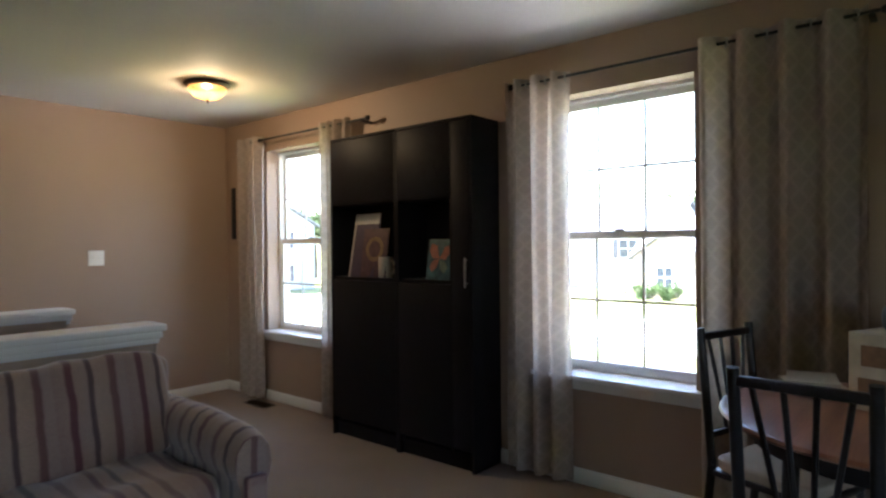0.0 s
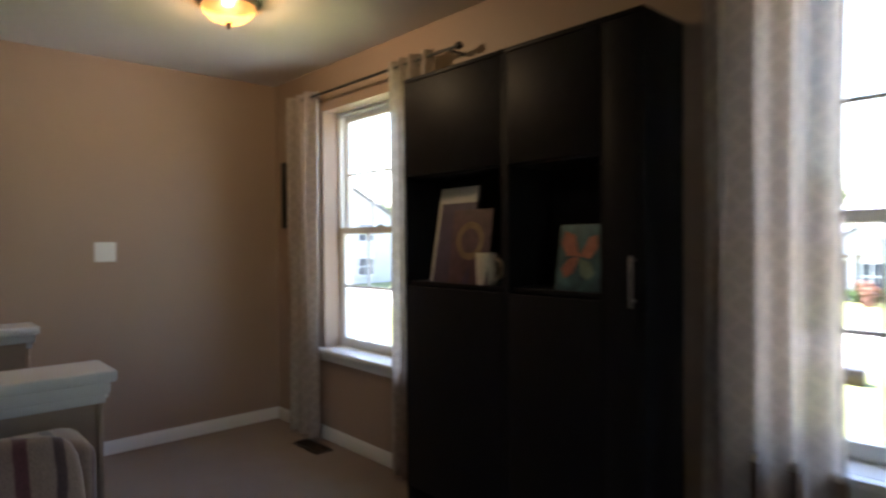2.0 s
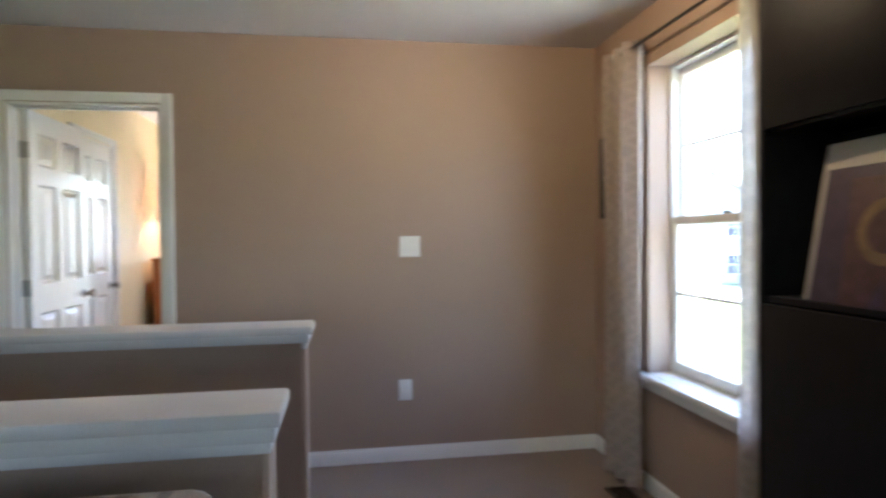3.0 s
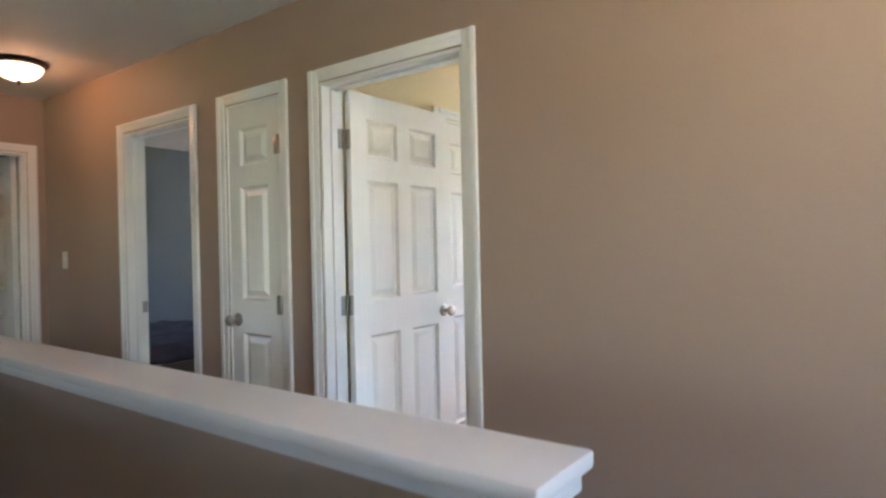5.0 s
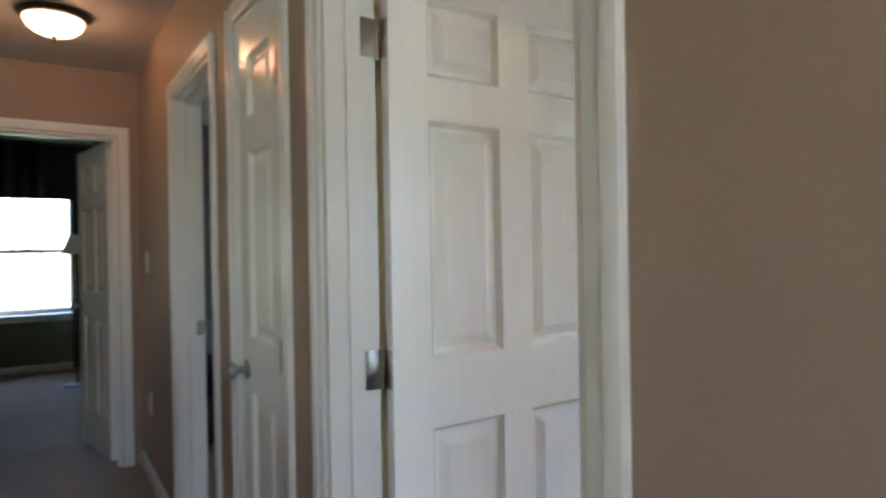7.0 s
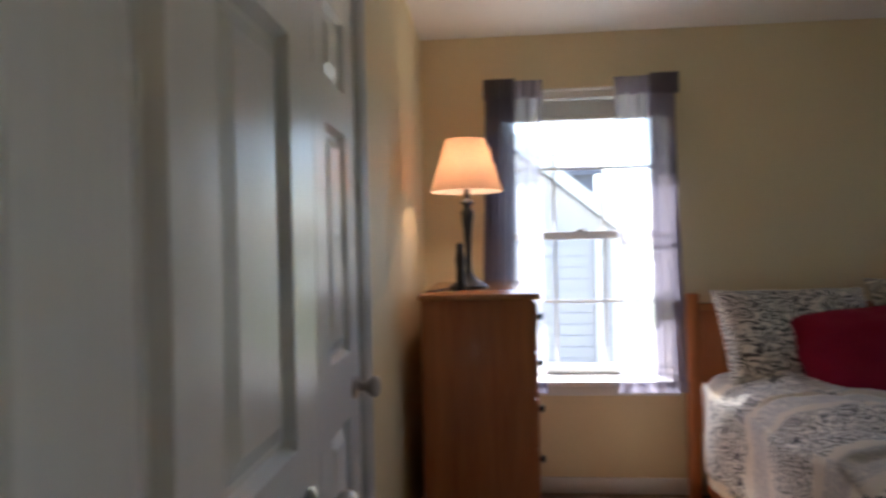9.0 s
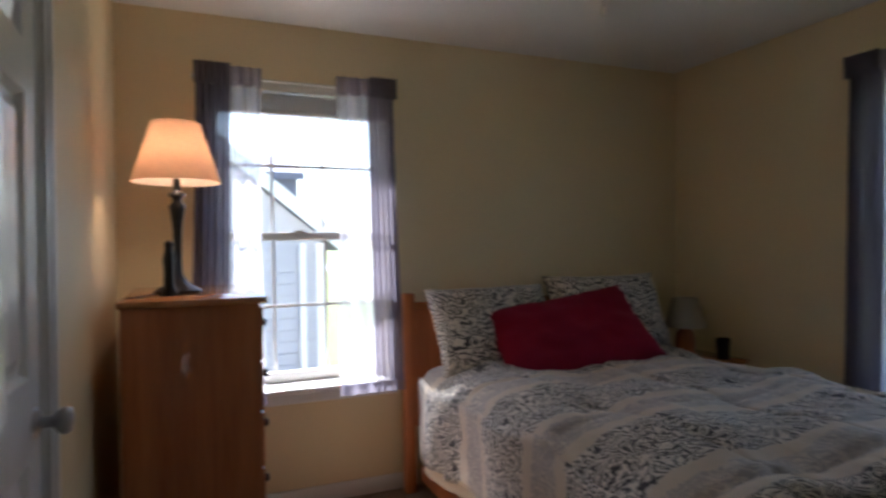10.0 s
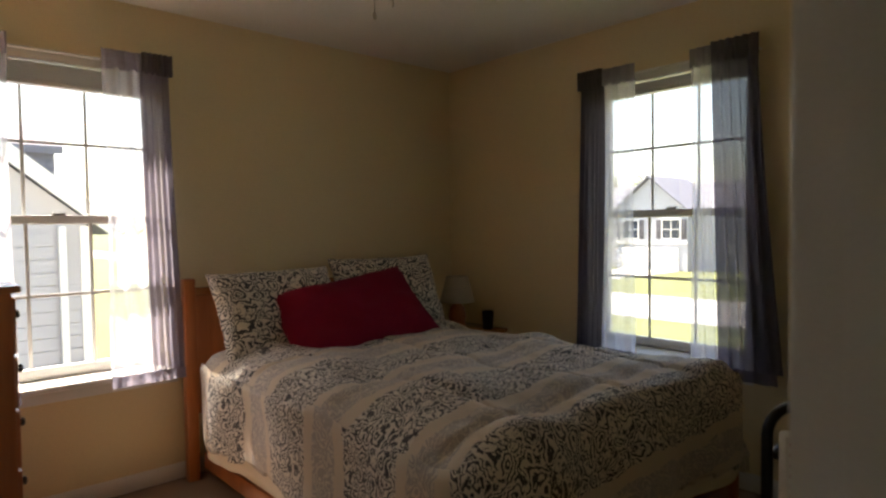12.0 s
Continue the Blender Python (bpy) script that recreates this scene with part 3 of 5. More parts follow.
def raised_blind(along, a0, a1, f, zt, zb, label):
    """A slatted blind pulled up under the window head: head rail, stacked slats, bottom rail, cords."""
    h = holder("raised_blind", (0, 0, 0), label, "blind")
    lay = lambda p0, q0, z0, p1, q1, z1: (p0, q0, z0, p1, q1, z1) if along == 0 else (q0, p0, z0, q1, p1, z1)
    part("head_rail", boxes(lay(a0, f, zt - 0.045, a1, f + 0.055, zt), bevel=0.004), TRIM, h)
    n = int((zt - 0.05 - zb - 0.02) / 0.0085)
    for k in range(n):
        z = zb + 0.022 + 0.0085 * k
        part("slat", boxes(lay(a0 + 0.004, f + 0.002 + 0.003 * (k % 2), z, a1 - 0.004, f + 0.05, z + 0.0045)), VINYL, h)
    part("bottom_rail", boxes(lay(a0 + 0.002, f, zb, a1 - 0.002, f + 0.052, zb + 0.02), bevel=0.004), TRIM, h)
    for a in (a0 + 0.16, a1 - 0.16):
        part("cord", boxes(lay(a - 0.0015, f - 0.003, zb - 0.01, a + 0.0015, f - 0.0005, zt - 0.045)), TRIM, h)


raised_blind(0, WN[0] + 0.016, WN[1] - 0.016, YB + 0.03, 2.15, 1.99, "white slatted blind pulled up in the head of the bedroom window")
raised_blind(1, WE[0] + 0.016, WE[1] - 0.016, XE + 0.03, 2.15, 2.03, "white slatted blind pulled up in the head of the street window")


# ---- doors ----
def panel_mesh(w, h, t=0.035):
    """A moulded door panel, both faces: ogee slope down, flat, raised field."""
    bm = bmesh.new()
    for side in (-1, 1):
        rings = []
        for off, dep in ((0.0, 0.0), (0.012, 0.0155), (0.022, 0.0155), (0.048, 0.004)):
            y = side * (t / 2 - dep)
            rings.append([bm.verts.new((x, y, z)) for x, z in ((-w / 2 + off, -h / 2 + off), (w / 2 - off, -h / 2 + off), (w / 2 - off, h / 2 - off), (-w / 2 + off, h / 2 - off))])
        for p, q in zip(rings, rings[1:]):
            for k in range(4):
                bm.faces.new((p[k], p[(k + 1) % 4], q[(k + 1) % 4], q[k]))
        bm.faces.new(rings[-1])
    bmesh.ops.recalc_face_normals(bm, faces=bm.faces)
    for f in bm.faces:
        if f.normal.y * f.calc_center_median().y < 0:
            f.normal_flip()
    return bm


def knob(parent, x, z, t=0.035):
    """A pair of turned knobs with round roses, one on each face."""
    prof = [(0.0, 0.0), (0.032, 0.0), (0.033, 0.004), (0.026, 0.009), (0.012, 0.012), (0.011, 0.03), (0.017, 0.036), (0.027, 0.046), (0.029, 0.056), (0.024, 0.066), (0.010, 0.070), (0.0, 0.0705)]
    for side in (-1, 1):
        bm = moved(lathe(prof, sides=20), pose(x, side * t / 2, z, -90 * side, 0, 0))
        part("door_knob", bm, STEEL, parent, "polished nickel door knob", smooth=50)


def leaf(parent, width, m, cols=2, height=2.02, knob_at=None):
    """A six-panel (or three-panel) door leaf. Local x from the hinge edge, y through the leaf."""
    st, mu, t = 0.105 if cols == 2 else 0.09, 0.095, 0.035
    zs = [(0.25, 0.885), (1.05, 1.615), (1.72, 1.905)]
    pw = (width - 2 * st - (mu if cols == 2 else 0)) / cols
    rails = [0.0] + [z for p in zs for z in p] + [height]
    bm = boxes((0, -t / 2, 0, st, t / 2, height), (width - st, -t / 2, 0, width, t / 2, height))
    for k in range(0, len(rails), 2):
        box(bm, st, -t / 2, rails[k], width - st, t / 2, rails[k + 1])
    if cols == 2:
        for lo, hi in zs:
            box(bm, st + pw, -t / 2, lo, st + pw + mu, t / 2, hi)
    lf = part("leaf", bm, DOORPAINT, parent, smooth=None)
    lf.matrix_basis = m
    for lo, hi in zs:
        me = mesh_of("panel", panel_mesh(pw, hi - lo), DOORPAINT)
        for c in range(cols):
            again("panel", me, lf, pose(st + pw / 2 + c * (pw + mu), 0, (lo + hi) / 2))
    if knob_at:
        knob(lf, *knob_at)
    return lf


def hinge(parent, x, y, z, flat):
    """A butt hinge: two rounded plates and a knuckle. flat 0: plates lie in x, 1: in y."""
    bm = rod(bmesh.new(), (x, y, z - 0.046), (x, y, z + 0.046), 0.006, 10)
    if flat == 0:
        box(bm, x - 0.034, y - 0.0015, z - 0.045, x + 0.034, y + 0.002, z + 0.045, 0.0012)
    else:
        box(bm, x - 0.0015, y - 0.034, z - 0.045, x + 0.002, y + 0.034, z + 0.045, 0.0012)
    part("hinge", bm, STEEL, parent, "brushed nickel hinge")


def casing(d, along, f, out, a0, a1, top=DOOR, w=0.062):
    """Moulded casing on one face of a wall: two legs and a head."""
    def lay(name, p0, p1, z0, z1, upright, flip):
        bm = bmesh.new()
        for pr, cut in ((0.011, 0.0), (0.017, 0.03)):
            q0, q1, y0, y1 = p0, p1, z0, z1
            if upright:
                q0, q1 = (p0, p1 - cut) if flip else (p0 + cut, p1)
            else:
                y0 = z0 + cut
            lo, hi = sorted((f, f + out * pr))
            if cut:
                lo, hi = sorted((f + out * 0.0108, f + out * pr))
            box(bm, *((q0, lo, y0, q1, hi, y1) if along == 0 else (lo, q0, y0, hi, q1, y1)), bevel=0.003)
        part(name, bm, TRIM, d)

    lay("casing", a0 - w, a0 - 0.004, 0, top + w - 0.004, True, True)
    lay("casing", a1 + 0.004, a1 + w, 0, top + w - 0.004, True, False)
    lay("casing", a0 - 0.004, a1 + 0.004, top + 0.004, top + w - 0.004, False, False)


def jambs(d, along, f0, f1, a0, a1, stop, top=DOOR):
    """The lining of a doorway with its door stop."""
    t = 0.014
    rows = [(a0, f0, 0, a0 + t, f1, top), (a1 - t, f0, 0, a1, f1, top), (a0 + t, f0, top - t, a1 - t, f1, top)]
    s0, s1 = stop
    rows += [(a0 + t, s0, 0, a0 + t + 0.011, s1, top - t), (a1 - t - 0.011, s0, 0, a1 - t, s1, top - t), (a0 + t + 0.011, s0, top - t - 0.011, a1 - t - 0.011, s1, top - t)]
    for r in rows:
        if along == 1:
            r = (r[1], r[0], r[2], r[4], r[3], r[5])
        part("jamb", boxes(r, bevel=0.0015), TRIM, d)


F0, F1 = YN - 0.002, YN + 0.122
d1 = holder("door_1", (0, 0, 0), "white six-panel bedroom door standing wide open", "door", kind="structure")
jambs(d1, 0, F0, F1, *D1, (YN + 0.045, YN + 0.08))
casing(d1, 0, YN, -1, *D1)
casing(d1, 0, YN + 0.12, 1, D1[0], D1[1])
leaf(d1, 0.735, pose(D1[0] + 0.031, YN + 0.138, 0.008, 0, 0, 89.8), knob_at=(0.675, 0.95))
for z in (0.30, 1.044, 1.805):
    part("hinge", box(box(rod(bmesh.new(), (D1[0] + 0.0135, YN + 0.127, z - 0.046), (D1[0] + 0.0135, YN + 0.127, z + 0.046), 0.006, 10), D1[0] + 0.0142, YN + 0.083, z - 0.045, D1[0] + 0.0162, YN + 0.121, z + 0.045, 0.0008), D1[0] + 0.016, YN + 0.1352, z - 0.045, D1[0] + 0.046, YN + 0.1378, z + 0.045, 0.0008), STEEL, d1, "brushed nickel hinge")
d2 = holder("door_2", (0, 0, 0), "narrow white three-panel linen closet door, closed", "door", kind="structure")
jambs(d2, 0, F0, F1, *D2, (YN + 0.042, YN + 0.07))
casing(d2, 0, YN, -1, *D2)
leaf(d2, 0.398, pose(D2[1] - 0.0165, YN + 0.021, 0.008, 0, 0, 180), cols=1, knob_at=(0.345, 0.95))
for z in (0.30, 1.044, 1.805):
    hinge(d2, D2[1] - 0.015, YN - 0.001, z, 0)
d3 = holder("door_3", (0, 0, 0), "white cased doorway of the back room, its door swung inside", "door", kind="structure")
jambs(d3, 0, F0, F1, *D3, (YN + 0.045, YN + 0.08))
casing(d3, 0, YN, -1, *D3)
leaf(d3, 0.70, pose(D3[1] - 0.02, YN + 0.145, 0.008, 0, 0, 88), knob_at=(0.64, 0.95))
part("strike_plate", boxes((D3[0] + 0.0145, YN + 0.083, 0.93, D3[0] + 0.017, YN + 0.118, 1.0), bevel=0.001), STEEL, d3, "nickel strike plate")
d4 = holder("door_4", (0, 0, 0), "white six-panel door at the hall's end standing open", "door", kind="structure")
jambs(d4, 1, -0.622, -0.498, *D4, (-0.57, -0.535))
casing(d4, 1, -0.50, 1, *D4)
leaf(d4, 0.665, pose(-0.64, D4[1] - 0.034, 0.008, 0, 0, 191), knob_at=(0.61, 0.95))
for z in (0.30, 1.044, 1.805):
    hinge(d4, -0.615, D4[1] - 0.0165, z, 0)
d5 = holder("door_5", (0, 0, 0), "white six-panel closet door in the yellow wall, closed", "door", kind="structure")
jambs(d5, 1, XB - 0.062, XB + 0.002, 9.06, 9.77, (XB - 0.06, XB - 0.045))
casing(d5, 1, XB, 1, 9.06, 9.77)
leaf(d5, 0.678, pose(XB - 0.022, 9.076, 0.008, 0, 0, 90), knob_at=(0.62, 0.95))


# ---- stair well: knee walls, caps, steps ----
def knee(name, x0, y0, x1, y1, label):
    return thing(name, boxes((x0, y0, -2.4, x1, y1, 0.90)), WALL, label, "half wall", kind="structure", smooth=None)


knee("half_wall_south", 0.22, 5.89, 4.05, 6.01, "taupe painted half wall behind the sofa")
knee("half_wall_north", 0.22, 7.09, 4.05, 7.21, "taupe painted half wall between stairs and hall")
knee("half_wall_west", 0.22, 6.01, 0.34, 7.09, "taupe painted half wall at the head of the stair well")


CAPPAINT = surface("half_wall_cap_paint", (0.56, 0.54, 0.53), 0.42, grain=200, vary=0.03, blotch_vary=0.08, bump=0.05)


def cap(along, a0, a1, c, label):
    h = holder("wall_cap", (0, 0, 0), label, "wall cap", kind="structure")
    rows = [("cap_board", 0.105, 0.918, 0.952, 0.0, 0.008), ("cap_moulding", 0.085, 0.882, 0.9178, -0.014, 0.006), ("cap_moulding", 0.069, 0.856, 0.8818, -0.024, 0.004)]
    for nm, hw, z0, z1, ext, bv in rows:
        r = (a0 - ext, c - hw, z0, a1 + ext, c + hw, z1)
        if along == 1:
            r = (c - hw, a0, z0, c + hw, a1, z1)
        part(nm, boxes(r, bevel=bv), CAPPAINT, h)
    if along == 0:
        part("end_board", boxes((4.0505, c - 0.062, 0, 4.066, c + 0.062, 0.856), bevel=0.003), WALL, h, "taupe painted wall end")
    return h


cap(0, 0.12, 4.095, 5.945, "glossy white painted cap on the half wall behind the sofa")
cap(0, 0.12, 4.095, 7.16, "glossy white painted cap on the half wall along the hall")
cap(1, 6.045, 7.055, 0.28, "glossy white painted cap on the half wall at the stair head")
stairs = holder("staircase", (0, 0, 0), "carpeted stairs that lead down between the half walls", "stairs", kind="structure")
for k in range(12):
    part("step", boxes((4.03 - 0.27 * (k + 1), 6.01, -0.19 * (k + 2), 4.03 - 0.27 * k, 7.09, -0.19 * (k + 1)), bevel=0.012), CARPET, stairs)
thing("stair_well_floor", boxes((0.3, 6.0, -2.6, 4.1, 7.1, -2.42)), CARPET, "carpet at the foot of the stairs", "floor", kind="structure", smooth=None)
thing("stair_well_wall", boxes((4.03, 6.01, -2.42, 4.08, 7.09, -0.19)), WALL, "taupe painted wall under the upper floor", "wall", kind="structure", smooth=None)


# ---- wall plates, register, vent ----
def plate(at, face, toggles, label, name="light_switch", w=None):
    """A wall plate that faces -y (0), or -x (1)."""
    w = w or (0.118 if toggles == 2 else 0.074)
    h = holder(name, at, label, "switch" if name == "light_switch" else "outlet", turn=0 if face == 0 else -90)
    part("plate", boxes((-w / 2, -0.006, -0.06, w / 2, 0.0, 0.06), bevel=0.0025), PLATE, h)
    if name == "light_switch":
        for k in range(toggles):
            x = (k - (toggles - 1) / 2) * 0.046
            part("toggle", boxes((x - 0.005, -0.016, -0.002, x + 0.005, -0.0055, 0.014), bevel=0.002), PLATE, h)
    else:
        for z in (-0.021, 0.021):
            part("socket", boxes((-0.017, -0.0085, z - 0.014, 0.017, -0.0055, z + 0.014), bevel=0.004), PLATE, h)
    return h


plate((4.60, YN, 1.25), 0, 2, "white double light switch on the taupe wall")
plate((4.565, YN, 0.415), 0, 0, "white wall outlet low on the taupe wall", "wall_outlet")
plate((-0.178, YN, 1.265), 0, 1, "white light switch at the hall's end")
plate((-0.124, YN, 0.45), 0, 0, "white wall outlet low in the hall", "wall_outlet")
plate((XE, 8.52, 1.16), 1, 1, "white wall plate on the yellow wall")
reg = holder("floor_register", (5.59, 7.38, 0), "brown metal floor register in the carpet", "vent")
part("frame", boxes((-0.06, -0.15, 0, -0.045, 0.15, 0.006), (0.045, -0.15, 0, 0.06, 0.15, 0.006), (-0.045, -0.15, 0, 0.045, -0.138, 0.006), (-0.045, 0.138, 0, 0.045, 0.15, 0.006), bevel=0.001), BRONZE, reg)
slat = mesh_of("slat", boxes((-0.045, -0.003, 0, 0.045, 0.003, 0.005)), BRONZE)
for k in range(14):
    again("slat", slat, reg, pose(0, -0.13 + 0.02 * k, 0, 0, 0, 0))
vent = holder("ceiling_vent", (-0.22, 6.9, H), "white slatted return vent in the hall ceiling", "vent")
part("frame", boxes((-0.10, -0.19, -0.012, -0.08, 0.19, 0), (0.08, -0.19, -0.012, 0.10, 0.19, 0), (-0.08, -0.19, -0.012, 0.08, -0.17, 0), (-0.08, 0.17, -0.012, 0.08, 0.19, 0), bevel=0.002), TRIM, vent)
slat = mesh_of("slat", boxes((-0.08, -0.004, -0.01, 0.08, 0.004, -0.002)), TRIM)
for k in range(13):
    again("slat", slat, vent, pose(0, -0.155 + 0.026 * k, 0, 25, 0, 0))


# ---- ceiling lights ----
def dome_light(at, bowl_mat, label):
    h = holder("ceiling_light", at, label, "ceiling light")
    part("pan", lathe([(0.0000, 0.0000), (0.1436, 0.0000), (0.1522, -0.0072), (0.1496, -0.0162), (0.1305, -0.0270), (0.1218, -0.0306), (0.0000, -0.0306)]), BRONZE, h, "bronze pan", 50)
    part("bowl", lathe([(0.1201, -0.0270), (0.1218, -0.0378), (0.1114, -0.0630), (0.0870, -0.0882), (0.0478, -0.1053), (0.0104, -0.1098)]), bowl_mat, h, "lit alabaster glass bowl", 180)
    part("finial", lathe([(0.0000, -0.1062), (0.0139, -0.1071), (0.0157, -0.1134), (0.0070, -0.1197), (0.0087, -0.1278), (0.0035, -0.1368), (0.0000, -0.1377)], sides=14), BRONZE, h, "bronze finial", 50)
    return h


dome_light((4.82, 6.76, H), BOWL, "bronze dome ceiling light, lit amber")
dome_light((0.40, 7.665, H), BOWL2, "bronze dome ceiling light in the hall, lit warm white")
for at, watts, tint in (((4.82, 6.76, H - 0.06), 5.0, (1.0, 0.70, 0.38)), ((0.40, 7.665, H - 0.06), 0.52, (1.0, 0.40, 0.15))):
    lb = bpy.data.lights.new("ceiling_bulb", "POINT")
    lb.energy, lb.color, lb.shadow_soft_size = watts, tint, 0.025
    new("ceiling_bulb", lb).location = at


# ---- living room things ----
def curtain(name, along, a0, a1, z0, z1, folds, depth, out, label, material, group, taper=0.0, seed=0.0):
    h = holder(name, (0, 0, 0), label, "curtain", group)
    part("cloth", wave_sheet(along, a0, a1, z0, z1, folds, depth, out, taper, seed), material, h, smooth=180)
    part("hem", wave_sheet(along, a0 + 0.004, a1 - 0.004, z0 - 0.004, z0 + 0.075, folds, depth, out - 0.003, taper, seed, 90, 3), material, h, smooth=180)
    ring = [(0.021, -0.002), (0.024, -0.004), (0.026, 0.0), (0.024, 0.004), (0.021, 0.002), (0.021, -0.002)]
    for k in range(int(2 * folds)):
        a = a0 + (a1 - a0) * (k + 0.5) / int(2 * folds)
        part("grommet", moved(lathe(ring, sides=16), pose(out, a, z1 - 0.035, 90, 0, 25 * (-1) ** k)), STEEL, h, "metal grommet", 60)
    return h


def curtain_rod(y0, y1, z, label):
    h = holder("curtain_rod", (0, 0, 0), label, "curtain rod")
    x = XE - 0.085
    part("pole", rod(bmesh.new(), (x, y0, z), (x, y1, z), 0.008, 12), BLACKMETAL, h)
    for y, s in ((y0, -1), (y1, 1)):
        part("finial", moved(lathe([(0.0, 0.0), (0.012, 0.002), (0.016, 0.012), (0.02, 0.026), (0.014, 0.040), (0.0, 0.046)], sides=16), pose(x, y, z, -90 * s, 0, 0)), BLACKMETAL, h)
        part("bracket", boxes((x - 0.006, y - 0.012 + 0.03 * -s, z - 0.02, XE, y + 0.012 + 0.03 * -s, z - 0.009), bevel=0.002), BLACKMETAL, h)


LC = "beige living room curtains"
curtain_rod(3.10, 4.83, 2.235, "thin black curtain rod over the window")
curtain_rod(6.10, 7.52, 2.235, "thin black curtain rod over the window")
XC = XE - 0.085
curtain("curtain", 1, 4.47, 4.90, 0.03, 2.27, 3.5, 0.052, XC, "beige patterned grommet curtain, drawn aside, floor length", CURTAIN, LC, 0.12, 1.0)
curtain("curtain", 1, 3.14, 3.80, 0.03, 2.27, 4, 0.056, XC, "beige patterned grommet curtain, half drawn, floor length", CURTAIN, LC, 0.05, 5.0)
curtain("curtain", 1, 7.40, 7.79, 0.03, 2.27, 3.5, 0.05, XC, "beige patterned grommet curtain beside the corner", CURTAIN, LC, 0.12, 2.0)
curtain("curtain", 1, 6.26, 6.62, 0.03, 2.27, 4, 0.035, XC, "beige patterned grommet curtain behind the black cabinet", CURTAIN, LC, 0.1, 3.0)


def bookcase(y0, y1, label, narrow):
    """A tall unit with an open niche between plain doors. Front faces -x."""
    x0, x1, zt, t = 5.462, 5.735, 2.055, 0.018
    c = holder("cabinet", (0, 0, 0), label, "cabinet", "tall black cabinets")
    n0 = y0 + 0.15 if narrow else y0
    part("side", boxes((x0 + 0.002, y0 + 0.001, 0, x1, y0 + t, zt), bevel=0.001), BLACKWOOD, c)
    part("side", boxes((x0 + 0.002, y1 - t, 0, x1, y1 - 0.001, zt), bevel=0.001), BLACKWOOD, c)
    part("top", boxes((x0, y0, zt, x1, y1, zt + 0.018), bevel=0.002), BLACKWOOD, c)
    part("back", boxes((x1 - 0.006, y0 + t, 0.08, x1 - 0.001, y1 - t, zt)), BLACKWOOD, c)
    part("plinth", boxes((x0 + 0.035, y0 + t, 0, x0 + 0.05, y1 - t, 0.08)), BLACKWOOD, c)
    for z in (0.08, 0.45, 0.78, 1.095, 1.60):
        part("shelf", boxes((x0 + 0.0185, y0 + t, z, x1 - 0.006, y1 - t, z + 0.018), bevel=0.001), BLACKWOOD, c)
    part("lower_door", boxes((x0, n0 + t, 0.125, x0 + 0.018, y1 - t, 1.09), bevel=0.002), BLACKWOOD, c)
    part("upper_door", boxes((x0, n0 + t, 1.61, x0 + 0.018, y1 - t, zt - 0.003), bevel=0.002), BLACKWOOD, c)
    if narrow:
        part("divider", boxes((x0 + 0.002, n0, 0.08, x1 - 0.006, n0 + t, zt)), BLACKWOOD, c)
        d = part("narrow_door", boxes((x0 - 0.002, y0 + t + 0.001, 0.125, x0 + 0.016, n0 - 0.001, zt - 0.003), bevel=0.002), BLACKWOOD, c)
        hy = y0 + 0.035
        part("handle", box(rod(rod(bmesh.new(), (x0 - 0.024, hy, 1.10), (x0, hy, 1.10), 0.004, 8), (x0 - 0.024, hy, 1.235), (x0, hy, 1.235), 0.004, 8), x0 - 0.03, hy - 0.006, 1.075, x0 - 0.021, hy + 0.006, 1.25, 0.003), STEEL, d, "brushed steel bar handle")
    return c


bookcase(5.615, 6.26, "tall black-brown cabinet with an open niche beside the window", False)
bookcase(5.00, 5.613, "tall black-brown cabinet with a narrow door and steel handle", True)
PAPER = surface("white_paper", (0.52, 0.48, 0.43), 0.7, grain=80, vary=0.05)
MAROON = surface("maroon_card", (0.085, 0.04, 0.045), 0.6, grain=30, vary=0.3)
OCHRE = surface("ochre_card", (0.20, 0.125, 0.06), 0.6, grain=20, vary=0.3)
TEAL = surface("teal_paint", (0.05, 0.12, 0.13), 0.6, grain=14, vary=0.6, blotch=20, blotch_vary=0.4)
CORAL = surface("coral_paint", (0.33, 0.115, 0.07), 0.6, grain=25, vary=0.35)
GREENP = surface("pale_green_paint", (0.13, 0.18, 0.12), 0.6, grain=25, vary=0.3)
MUGM = surface("cream_stoneware", (0.52, 0.44, 0.33), 0.35, grain=60, vary=0.08)
ZS = 1.113
PLUM = surface("plum_cover", (0.06, 0.04, 0.07), 0.6, grain=30, vary=0.2)
book = holder("booklet", (5.495, 5.98, ZS), "plum booklet with a pale top strip leaning against the cabinet's back", "book", turn=-4)
part("cover", moved(boxes((-0.006, -0.13, 0.0, 0.006, 0.13, 0.44), bevel=0.001), pose(0, 0, 0, 0, 10, 0)), PLUM, book)
part("title_strip", moved(boxes((-0.0085, -0.128, 0.365, -0.0065, 0.124, 0.438)), pose(0, 0, 0, 0, 10, 0)), PAPER, book, "pale grey title strip")
part("spine", moved(boxes((-0.008, 0.119, 0.0, 0.010, 0.136, 0.44), bevel=0.002), pose(0, 0, 0, 0, 10, 0)), PAPER, book)
card = holder("picture_card", (5.487, 5.86, ZS), "maroon card with an ochre ring, standing on the shelf", "card")
part("board", moved(boxes((-0.004, -0.12, 0, 0.004, 0.12, 0.33), bevel=0.001), pose(0, 0, 0, 0, 8, 0)), MAROON, card)
ring = bmesh.new()
for k in range(24):
    a0, a1 = 2 * math.pi * k / 24, 2 * math.pi * (k + 1) / 24
    ring.faces.new([ring.verts.new((-0.006, r * math.cos(a), 0.19 + r * math.sin(a))) for r, a in ((0.055, a0), (0.085, a0), (0.085, a1), (0.055, a1))])
